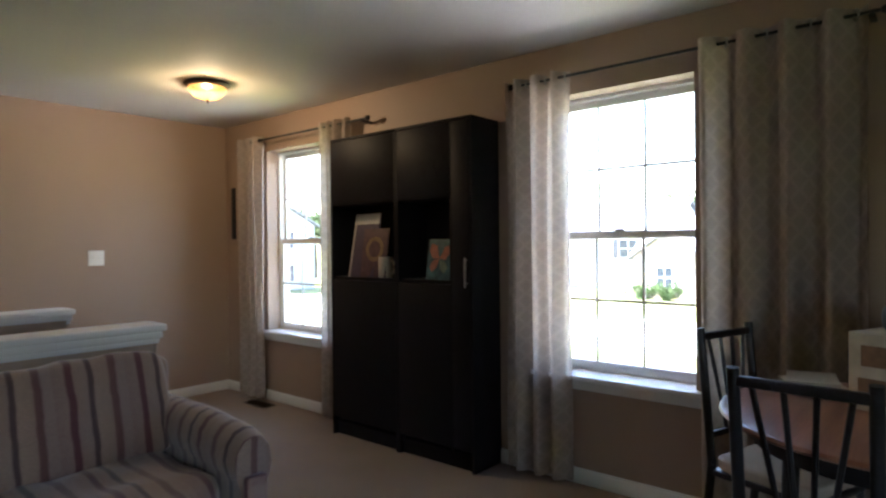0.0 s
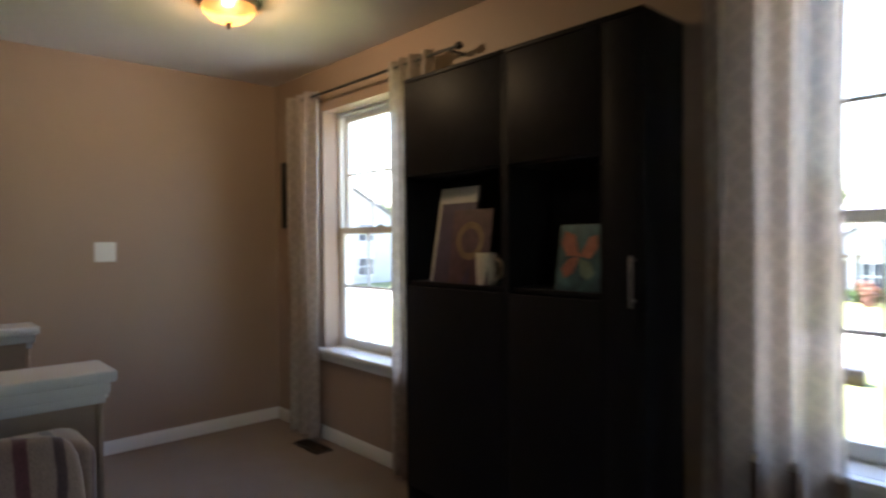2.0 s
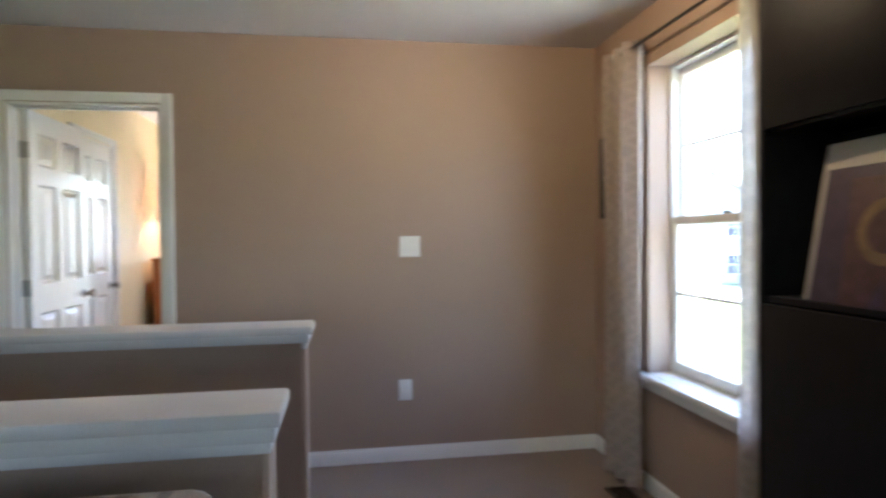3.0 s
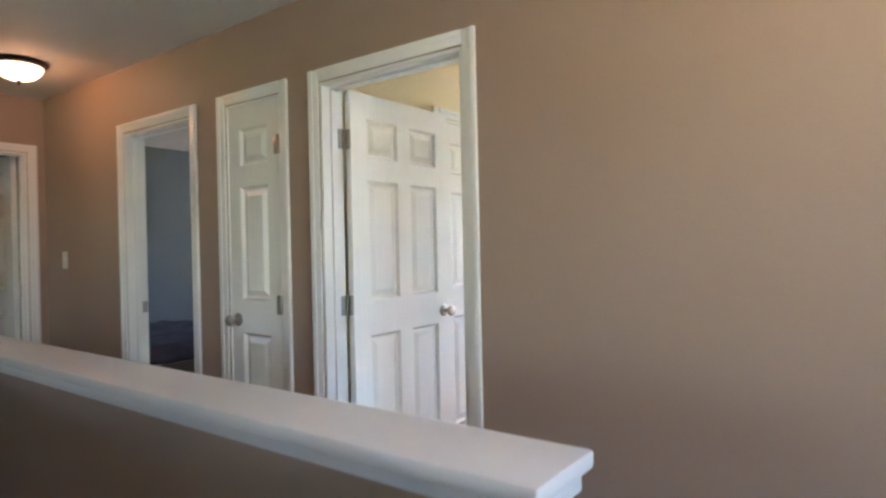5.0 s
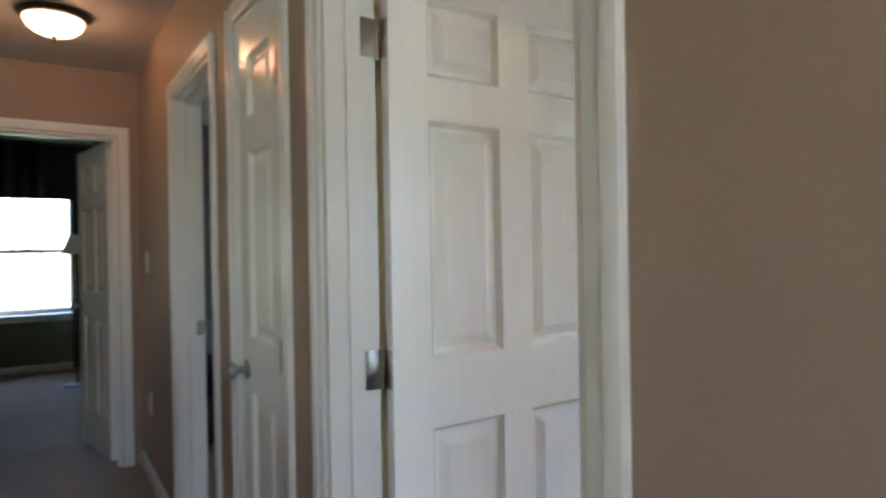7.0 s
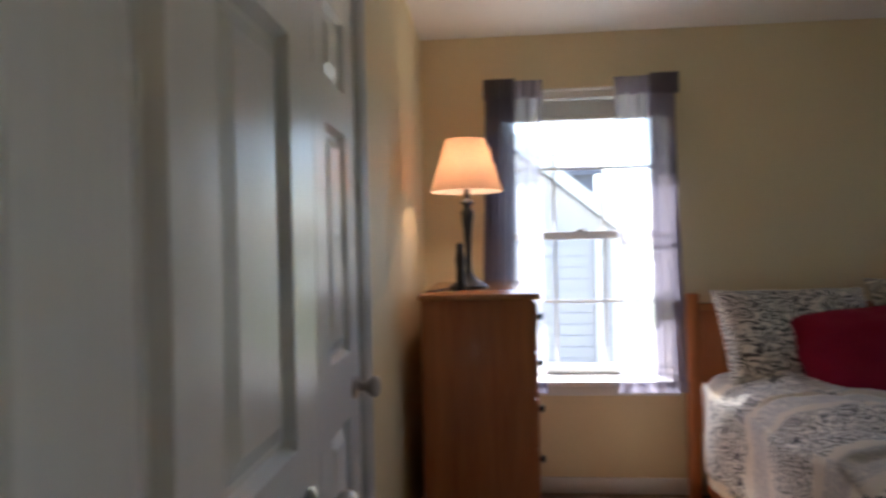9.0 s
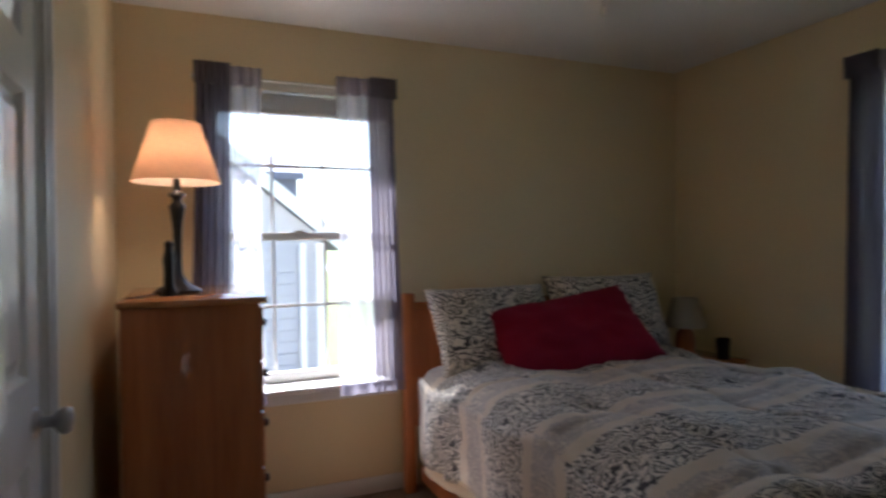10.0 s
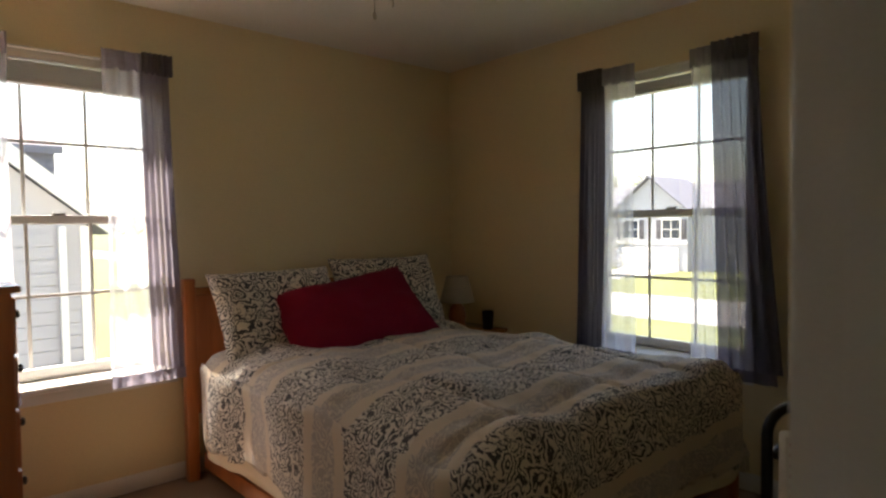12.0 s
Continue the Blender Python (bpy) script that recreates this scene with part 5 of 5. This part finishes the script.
def nightstand():
    h = holder("nightstand", (5.53, 11.02, 0), "small dark pine nightstand in the corner beside the bed", "nightstand")
    part("top", boxes((-0.17, -0.22, 0.60, 0.19, 0.22, 0.625), bevel=0.005), PINE_X, h)
    part("body", boxes((-0.15, -0.20, 0.12, 0.18, 0.20, 0.60), bevel=0.003), PINE, h)
    d = part("drawer_front", boxes((-0.165, -0.18, 0.40, -0.1505, 0.18, 0.57), bevel=0.003), PINE, h)
    part("knob", moved(lathe([(0.0, 0.0), (0.008, 0.0), (0.014, 0.016), (0.010, 0.028), (0.0, 0.029)], sides=12), pose(-0.165, 0, 0.485, 0, -90, 0)), BLACKMETAL, d)
    for x in (-0.13, 0.16):
        for y in (-0.18, 0.18):
            part("leg", boxes((x - 0.018, y - 0.018, 0, x + 0.018, y + 0.018, 0.12), bevel=0.003), PINE, h)


nightstand()
nl = holder("bedside_lamp", (5.50, 11.06, 0.6255), "small unlit bedside lamp with a cream shade", "lamp")
part("base", lathe([(0.0, 0.0), (0.06, 0.0), (0.062, 0.01), (0.05, 0.03), (0.06, 0.08), (0.05, 0.14), (0.02, 0.17), (0.012, 0.20), (0.0, 0.20)], sides=20), PINE, nl, smooth=50)
part("shade", lathe([(0.118, 0.175), (0.12, 0.177), (0.072, 0.35), (0.070, 0.348), (0.116, 0.178)], sides=30), SHADE_OFF, nl, smooth=60)
thing("dark_tumbler", lathe([(0.0, 0.0), (0.034, 0.0), (0.04, 0.12), (0.038, 0.12), (0.032, 0.006), (0.0, 0.006)], (5.60, 10.87, 0.6255), 18), BLACKMETAL, "black tumbler on the nightstand", "cup")
pc = holder("pull_chain", (4.0, 9.85, H), "thin fan pull chains with white fobs under the ceiling", "pull chain")
part("canopy", lathe([(0.0, 0.0), (0.06, 0.0), (0.055, -0.02), (0.02, -0.035), (0.0, -0.036)], sides=18), TRIM, pc)
for dx, dz in ((-0.03, -0.36), (0.05, -0.30)):
    part("chain", rod(bmesh.new(), (dx, 0, -0.02), (dx, 0, dz), 0.0016, 6), STEEL, pc)
    part("fob", lathe([(0.0, dz - 0.03), (0.006, dz - 0.026), (0.008, dz - 0.012), (0.004, dz), (0.0, dz + 0.001)], (dx, 0, 0), 10), TRIM, pc)


def rack():
    """A folded black tube frame that holds a package."""
    h = holder("folding_rack", (4.592, 8.752, 0), "folded black tubular rack standing by the yellow wall", "rack", turn=-52)
    def tube(pts, name="tube"):
        bm = bmesh.new()
        for p, q in zip(pts, pts[1:]):
            rod(bm, p, q, 0.016, 10)
            bmesh.ops.create_uvsphere(bm, u_segments=10, v_segments=6, radius=0.016, matrix=Matrix.Translation(q))
        part(name, bm, BLACKMETAL, h, smooth=60)
    arc = [(0.09 - 0.09 * math.cos(a), 0.0, 0.675 + 0.09 * math.sin(a)) for a in (0, 0.26, 0.52, 0.79, 1.05, 1.31, 1.57)]
    tube([(0, 0, 0.02)] + arc + [(0.44, 0.0, 0.765), (0.50, 0.0, 0.74), (0.53, 0.0, 0.68), (0.53, 0.0, 0.02)])
    tube([(0.03, 0.035, 0.60), (0.56, 0.40, 0.86), (0.56, 0.40, 0.02)], "brace")
    for z in (0.40, 0.62):
        tube([(0.53, 0.0, z), (0.56, 0.40, z)], "side_tube")
    tube([(0, 0, 0.25), (0.53, 0.0, 0.25)], "cross_tube")


rack()
pk = holder("package", (4.632, 8.612, 0), "white package with red lettering blocks leaning on the black rack", "package", turn=-52)
REDP = surface("red_print", (0.45, 0.03, 0.05), 0.5, grain=60, vary=0.1)
PKM = surface("white_glossy_package", (0.78, 0.74, 0.66), 0.4, grain=60, vary=0.05)
part("pack_body", boxes((-0.115, -0.03, 0.0, 0.115, 0.03, 0.70), bevel=0.012), PKM, pk)
for k in range(5):
    part("printed_bar", boxes((0.03, -0.0315, 0.30 + 0.075 * k, 0.075, -0.0302, 0.32 + 0.075 * k), (0.03, -0.0315, 0.34 + 0.075 * k, 0.075, -0.0302, 0.36 + 0.075 * k)), REDP, pk)
for k in range(5):
    part("printed_bar", boxes((-0.105, -0.0315, 0.40 + 0.06 * k, -0.07, -0.0302, 0.41 + 0.06 * k), (-0.105, -0.0315, 0.43 + 0.06 * k, -0.07, -0.0302, 0.44 + 0.06 * k)), REDP, pk)
part("printed_bar", boxes((-0.04, -0.0315, 0.50, -0.01, -0.0302, 0.60)), REDP, pk)
thing("dark_bundle", moved(soft_box(0.26, 0.22, 0.16, 3.0, 12, 0.03, 2.0), pose(5.225, 8.582, 0.945)), BLACKMETAL, "dark cloth bundle on the end of the rack", "bundle", smooth=180)


# ---- back room and far bedroom ----
GREYCLOTH = surface("grey_clothes", (0.42, 0.41, 0.39), 0.9, grain=160, vary=0.1, bump=0.4)
lowbed = holder("low_bed", (-1.2, 8.9, 0), "dark unmade low bed in the back room", "bed")
part("bed_base", boxes((-0.65, -0.55, 0.05, 0.75, 1.3, 0.36), bevel=0.01), DARKWOOD, lowbed)
part("dark_cover", moved(soft_box(1.42, 1.9, 0.24, 6, 14, 0.03, 3.0), pose(0.05, 0.38, 0.44)), NAVY, lowbed, smooth=180)
for x, y, s in ((-1.35, 8.62, 1.0), (-1.0, 8.75, 6.0)):
    thing("heap_of_clothes", moved(soft_box(0.42, 0.36, 0.20, 2.6, 12, 0.05, s), pose(x, y, 0.66, 0, 0, 20 * s)), GREYCLOTH, "crumpled grey clothes heaped on the low bed", "clothes", smooth=180)
fc = holder("dark_curtain", (0, 0, 0), "dark navy curtain with a deep valance on the far window", "curtain")
part("valance", wave_sheet(1, 6.85, 8.11, 1.94, 2.55, 9, 0.02, -4.40), NAVY, fc, smooth=180)
part("drape", wave_sheet(1, 7.90, 8.10, 0.02, 2.3, 4, 0.03, -4.41), NAVY, fc, smooth=180)
part("drape", wave_sheet(1, 6.85, 7.14, 0.02, 2.3, 4, 0.03, -4.41), NAVY, fc, smooth=180)
fl = holder("floor_lamp", (-3.45, 7.90, 0), "floor lamp with a white cone shade before the dark curtain", "lamp")
part("pole", rod(lathe([(0.0, 0.0), (0.12, 0.0), (0.12, 0.012), (0.02, 0.03), (0.0, 0.03)]), (0, 0, 0.02), (0, 0, 1.36), 0.01), BRONZE, fl)
part("shade", lathe([(0.128, 1.325), (0.13, 1.327), (0.055, 1.515), (0.053, 1.513), (0.126, 1.328)], sides=30), WHITE_SHADE, fl, "white cone shade", 60)


# ---- outdoors ----
GZ = -2.3
GRASS = surface("summer_lawn", (0.15, 0.17, 0.055), 0.95, grain=40, vary=0.3, blotch=0.4, blotch_vary=0.3, bump=0.6)
ROADM = surface("pale_concrete_road", (0.42, 0.41, 0.39), 0.9, grain=20, vary=0.12, blotch=0.5, blotch_vary=0.15, bump=0.3)
SIDING = surface("grey_vinyl_siding", (0.44, 0.44, 0.47), 0.6, grain=3, vary=0.03, blotch_vary=0.05)
BRICKM = surface("tan_brick_facade", (0.36, 0.29, 0.25), 0.85, grain=14, vary=0.2)
ROOFM = surface("grey_shingle", (0.19, 0.19, 0.22), 0.9, grain=16, vary=0.3, bump=0.5)
DARKGLASS = surface("far_window_glass", (0.06, 0.07, 0.09), 0.1, grain=5, vary=0.2, bump=0)
LEAF = surface("tree_leaf", (0.06, 0.10, 0.025), 0.8, grain=3, vary=0.4, bump=0)
RUST = surface("rusty_bush_leaf", (0.20, 0.09, 0.06), 0.8, grain=3, vary=0.4, bump=0)
BARK = surface("bark", (0.10, 0.07, 0.05), 0.9, grain=12, vary=0.3, bump=0.6)
thing("ground", boxes((-1500, -1500, GZ - 0.5, 1500, 1500, GZ)), GRASS, "sunlit lawn that runs to the horizon", "ground", kind="structure", smooth=None)
thing("road", boxes((24.0, -300, GZ - 0.3, 31.0, 300, GZ + 0.02)), ROADM, "pale concrete road in full sun", "road", kind="structure", smooth=None)
thing("pavement", boxes((22.3, -300, GZ - 0.3, 23.6, 14.5, GZ + 0.05), bevel=0.01), ROADM, "pale concrete pavement beside the road", "pavement", kind="structure", smooth=None)
# The last row is a pale slab added to bounce light into the bedroom.
for y0, y1, x0, x1 in ((-3.0, 5.2, 6.2, 24.1), (4.2, 9.2, 30.9, 43.9), (30.2, 35.4, 30.9, 46.9), (12.4, 18.4, -4.0, 8.0)):
    thing("driveway", boxes((x0, y0, GZ - 0.3, x1, y1, GZ + 0.035)), ROADM, "pale concrete driveway or added bounce slab in the sun", "driveway", kind="structure", smooth=None)


def gable(bm, x0, x1, y0, y1, z0, zp, along=0, over=0.35, thick=0.14):
    """A pitched roof slab pair. along 0: ridge runs in x; 1: in y."""
    if along == 0:
        m = (y0 + y1) / 2
        prof = [(y0 - over, z0 - over * (zp - z0) / (m - y0)), (m, zp), (y1 + over, z0 - over * (zp - z0) / (m - y0))]
        ends = (x0 - over, x1 + over)
        vert = lambda e, p, dz: (e, p[0], p[1] + dz)
    else:
        m = (x0 + x1) / 2
        prof = [(x0 - over, z0 - over * (zp - z0) / (m - x0)), (m, zp), (x1 + over, z0 - over * (zp - z0) / (m - x0))]
        ends = (y0 - over, y1 + over)
        vert = lambda e, p, dz: (p[0], e, p[1] + dz)
    for a, b in ((0, 1), (1, 2)):
        v = [bm.verts.new(vert(e, prof[k], dz)) for dz in (0.0, thick) for e, k in ((ends[0], a), (ends[1], a), (ends[1], b), (ends[0], b))]
        for f in ((0, 1, 2, 3), (4, 5, 6, 7), (0, 1, 5, 4), (1, 2, 6, 5), (2, 3, 7, 6), (3, 0, 4, 7)):
            bm.faces.new([v[k] for k in f])
    bmesh.ops.recalc_face_normals(bm, faces=bm.faces)
    return bm


def gable_wall(bm, x0, x1, y0, y1, z0, ze, zp, along=0):
    """A house body whose end walls rise to the ridge."""
    if along == 0:
        sec = [(y0, z0), (y1, z0), (y1, ze), ((y0 + y1) / 2, zp), (y0, ze)]
        a, b = [[bm.verts.new((x, *p)) for p in sec] for x in (x0, x1)]
    else:
        sec = [(x0, z0), (x1, z0), (x1, ze), ((x0 + x1) / 2, zp), (x0, ze)]
        a, b = [[bm.verts.new((p[0], y, p[1])) for p in sec] for y in (y0, y1)]
    bm.faces.new(a), bm.faces.new(b)
    for k in range(5):
        bm.faces.new((a[k], a[(k + 1) % 5], b[(k + 1) % 5], b[k]))
    bmesh.ops.recalc_face_normals(bm, faces=bm.faces)
    return bm


def house_window(parent, face, x, y, z, w, h, arch=False, shutters=False):
    """A white-framed window on a facade that faces -x (0) or -y (1)."""
    g = part("window", boxes((-0.03, -w / 2, 0, 0.02, w / 2, h)), DARKGLASS, parent, smooth=None)
    g.matrix_basis = pose(x, y, z, 0, 0, 0 if face == 0 else 90)
    fr = boxes((-0.08, -w / 2 - 0.09, -0.09, 0.0, w / 2 + 0.09, 0.0), (-0.08, -w / 2 - 0.09, h, 0.0, w / 2 + 0.09, h + 0.09), (-0.08, -w / 2 - 0.09, 0, 0.0, -w / 2, h), (-0.08, w / 2, 0, 0.0, w / 2 + 0.09, h), (-0.07, -0.03, 0, -0.031, 0.03, h), (-0.068, -w / 2, h / 2 - 0.03, -0.032, w / 2, h / 2 + 0.03))
    part("frame", fr, TRIM, g)
    if arch:
        bm = bmesh.new()
        n = 12
        for r0, r1, xx in ((0.0, w / 2, -0.05), (w / 2, w / 2 + 0.1, -0.09)):
            for k in range(n):
                a0, a1 = math.pi * k / n, math.pi * (k + 1) / n
                bm.faces.new([bm.verts.new((xx, r * math.cos(a), h + 0.09 + r * math.sin(a))) for r, a in ((r0 + 0.001, a0), (r1, a0), (r1, a1), (r0 + 0.001, a1))])
        part("arch", bm, TRIM, g, smooth=None)
    if shutters:
        for s in (-1, 1):
            part("shutter", boxes((-0.07, s * (w / 2 + 0.32) - 0.2, -0.05, 0.0, s * (w / 2 + 0.32) + 0.2, h + 0.05), bevel=0.01), SHUT, g)


SHUT = surface("dark_shutter", (0.085, 0.08, 0.09), 0.6, grain=20, vary=0.1)
hs = holder("ranch_house", (0, 0.4, 0), "single-storey tan brick house with two gables across the road", "house")
part("wall", boxes((44.0, -4.0, GZ, 54.0, 20.0, 0.45)), BRICKM, hs, smooth=None)
part("roof", gable(bmesh.new(), 44.0, 54.0, -4.0, 20.0, 0.45, 3.2, 1), ROOFM, hs, smooth=None)
part("gable_wall", gable_wall(bmesh.new(), 42.2, 47.0, 14.9, 19.3, GZ, 0.45, 2.0, 0), BRICKM, hs, smooth=None)
part("gable_roof", gable(bmesh.new(), 42.2, 47.5, 14.9, 19.3, 0.45, 2.05, 0), ROOFM, hs, smooth=None)
part("entry_gable_wall", gable_wall(bmesh.new(), 43.4, 47.0, 11.2, 15.2, 0.25, 0.45, 1.7, 0), SIDING, hs, smooth=None)
part("entry_gable_roof", gable(bmesh.new(), 43.4, 47.5, 11.2, 15.2, 0.45, 1.75, 0), ROOFM, hs, smooth=None)
for y in (13.5, 15.0):
    part("porch_post", boxes((43.5, y - 0.1, GZ, 43.7, y + 0.1, 0.25)), TRIM, hs)
part("front_door", boxes((43.9, 13.8, GZ + 0.15, 43.99, 14.75, GZ + 2.2), bevel=0.02), SHUT, hs)
part("door_frame", boxes((43.85, 13.68, GZ + 0.15, 43.99, 13.79, GZ + 2.32), (43.85, 14.76, GZ + 0.15, 43.99, 14.87, GZ + 2.32), (43.85, 13.79, GZ + 2.21, 43.99, 14.76, GZ + 2.32)), TRIM, hs)
house_window(hs, 0, 42.2, 17.2, GZ + 0.75, 1.0, 1.25, True)
house_window(hs, 0, 44.0, 12.65, GZ + 0.6, 1.0, 1.45, True, True)
house_window(hs, 0, 44.0, 11.15, GZ + 0.6, 0.9, 1.45, True, False)
part("garage_door", boxes((43.93, 3.8, GZ + 0.05, 43.99, 8.8, GZ + 2.3), bevel=0.02), TRIM, hs)

h2 = holder("gabled_house", (0, 0, 0), "pale two-storey house with a front gable and shuttered windows", "house")
part("wall", gable_wall(bmesh.new(), 49.0, 59.0, 20.0, 46.0, GZ, 2.4, 4.6, 1), SIDING, h2, smooth=None)
part("roof", gable(bmesh.new(), 49.0, 59.0, 20.0, 46.0, 2.4, 4.7, 1), ROOFM, h2, smooth=None)
part("gable_wall", gable_wall(bmesh.new(), 47.0, 52.0, 29.7, 35.9, GZ, 2.4, 4.9, 0), SIDING, h2, smooth=None)
part("gable_roof", gable(bmesh.new(), 47.0, 53.0, 29.7, 35.9, 2.4, 5.0, 0), ROOFM, h2, smooth=None)
part("band", boxes((46.9, 29.7, -0.25, 47.0, 35.9, 0.0)), TRIM, h2)
part("garage_door", boxes((46.92, 30.4, GZ, 46.99, 35.2, GZ + 1.75), bevel=0.02), TRIM, h2)
for k in range(1, 4):
    part("door_groove", boxes((46.91, 30.42, GZ + 0.44 * k - 0.02, 46.925, 35.18, GZ + 0.44 * k + 0.02)), SIDING, h2)
for y in (31.0, 34.5):
    house_window(h2, 0, 47.0, y, 0.2, 1.4, 1.4, False, True)
for y in (23.0, 39.0, 43.0):
    house_window(h2, 0, 49.0, y, 0.2, 1.5, 1.4, False, True)
h3 = holder("two_storey_house", (0, 0, 0), "grey two-storey house down the street", "house")
part("wall", gable_wall(bmesh.new(), 24.5, 36.0, 46.0, 60.0, GZ, 3.2, 6.2, 1), SIDING, h3, smooth=None)
part("roof", gable(bmesh.new(), 24.5, 36.0, 46.0, 60.0, 3.2, 6.3, 1), ROOFM, h3, smooth=None)
for x in (27.0, 33.0):
    for z in (-1.6, 1.2):
        house_window(h3, 1, x, 46.0, z, 1.6, 1.4, False, False)
part("garage_door", boxes((29.0, 45.93, GZ, 31.8, 45.99, GZ + 2.2), bevel=0.02), TRIM, h3)
nb = holder("neighbour_house", (0, 0, 0), "grey-sided neighbouring house with a white rake board", "house")
part("wall", gable_wall(bmesh.new(), -2.6, 4.95, 19.0, 32.0, GZ, 1.5, 4.6, 1), SIDING, nb, smooth=None)
part("roof", gable(bmesh.new(), -2.6, 4.95, 19.2, 32.0, 1.55, 4.65, 1), ROOFM, nb, smooth=None)
rk = bmesh.new()
for x0, z0, x1, z1 in ((-3.0, 1.15, 1.175, 4.62), (5.35, 1.15, 1.175, 4.62)):
    v = [rk.verts.new((x, y, z + dz)) for y in (18.62, 18.72) for x, z, dz in ((x0, z0, 0), (x1, z1, 0), (x1, z1, 0.28), (x0, z0, 0.28))]
    for f in ((0, 1, 2, 3), (4, 5, 6, 7), (0, 1, 5, 4), (1, 2, 6, 5), (2, 3, 7, 6), (3, 0, 4, 7)):
        rk.faces.new([v[k] for k in f])
bmesh.ops.recalc_face_normals(rk, faces=rk.faces)
part("rake_board", rk, TRIM, nb, smooth=None)
part("upper_roof", gable(bmesh.new(), 2.9, 4.9, 21.0, 27.0, 2.75, 3.5, 0, 0.12), ROOFM, nb, smooth=None)
part("upper_wall", boxes((2.9, 21.0, 1.0, 4.9, 27.0, 2.75)), ROOFM, nb, smooth=None)
part("corner_board", boxes((4.85, 18.94, GZ, 5.0, 19.05, 1.4)), TRIM, nb)
part("downspout", boxes((4.55, 18.86, GZ, 4.65, 18.95, 1.4), bevel=0.01), TRIM, nb)
lap = mesh_of("siding_board", boxes((-2.6, 18.97, 0, 4.85, 18.999, 0.19)), SIDING, None)
for k in range(18):
    again("siding_board", lap, nb, pose(0, 0, GZ + 0.2 * k))


def leaf_cloud(n, rad, squash, seed, size):
    """Many small leaf faces in an uneven crown."""
    rnd = np.random.RandomState(seed)
    verts, faces = [], []
    lobes = [(rnd.normal(0, 0.45, 3) * rad * np.array([1, 1, squash]), rad * rnd.uniform(0.35, 0.6)) for _ in range(14)]
    for k in range(n):
        c, r = lobes[k % 14]
        d = rnd.normal(0, 1, 3)
        p = c + d / np.linalg.norm(d) * r * rnd.uniform(0.6, 1.05)
        a, b = rnd.normal(0, 1, 3), rnd.normal(0, 1, 3)
        a, b = a / np.linalg.norm(a) * size, b / np.linalg.norm(b) * size * 0.7
        i = len(verts)
        verts += [tuple(p - a), tuple(p + b), tuple(p + a), tuple(p - b)]
        faces.append((i, i + 1, i + 2, i + 3))
    me = bpy.data.meshes.new("crown")
    me.from_pydata(verts, [], faces)
    return me


def tree(at, height, rad, seed, label="leafy shade tree behind the houses"):
    h = holder("tree", at, label, "tree")
    bm = rod(bmesh.new(), (0, 0, 0), (0, 0, height * 0.55), 0.22, 10, 0.12)
    rnd = random.Random(seed)
    for k in range(6):
        a = k * 1.05 + rnd.random()
        rod(bm, (0, 0, height * (0.35 + 0.04 * k)), (rad * 0.6 * math.cos(a), rad * 0.6 * math.sin(a), height * (0.6 + 0.05 * k)), 0.08, 8, 0.03)
    part("trunk", bm, BARK, h)
    me = leaf_cloud(2600, rad, 0.9, seed, 0.22)
    me.materials.append(LEAF)
    cr = again("crown", me, h, pose(0, 0, height * 0.68))


for k, (x, y, hh, r) in enumerate(((60, 20.5, 8.0, 3.4), (62, 24.5, 7.0, 3.0), (40, 66, 9.5, 4.2), (33, 72, 9.0, 4.0), (47, 60, 8.5, 3.8), (66, 46, 8.0, 3.6))):
    tree((x, y, GZ), hh, r, 11 + k)
for k, (x, y, r, m) in enumerate(((41.2, 18.2, 0.75, LEAF), (41.0, 16.6, 0.7, LEAF), (42.4, 12.9, 0.6, LEAF), (42.6, 11.6, 0.6, LEAF), (40.8, 11.9, 0.8, RUST), (42.6, 9.9, 0.8, LEAF))):
    me = leaf_cloud(900, r, 0.8, 40 + k, 0.09)
    me.materials.append(m)
    ob = tagged(new("bush", me), "rusty-leaved garden bush before the house" if m is RUST else "rounded green bush before the house", "bush", "front garden bushes")
    ob.location = (x, y + 0.4, GZ + r * 0.75)
ub = holder("utility_box", (20.9, 8.2, GZ), "low brown utility box on the kerb", "utility box")
part("box_body", boxes((-0.2, -0.22, 0, 0.2, 0.22, 0.34), bevel=0.03), BRONZE, ub)
part("lid", boxes((-0.22, -0.24, 0.34, 0.22, 0.24, 0.38), bevel=0.02), BRONZE, ub)
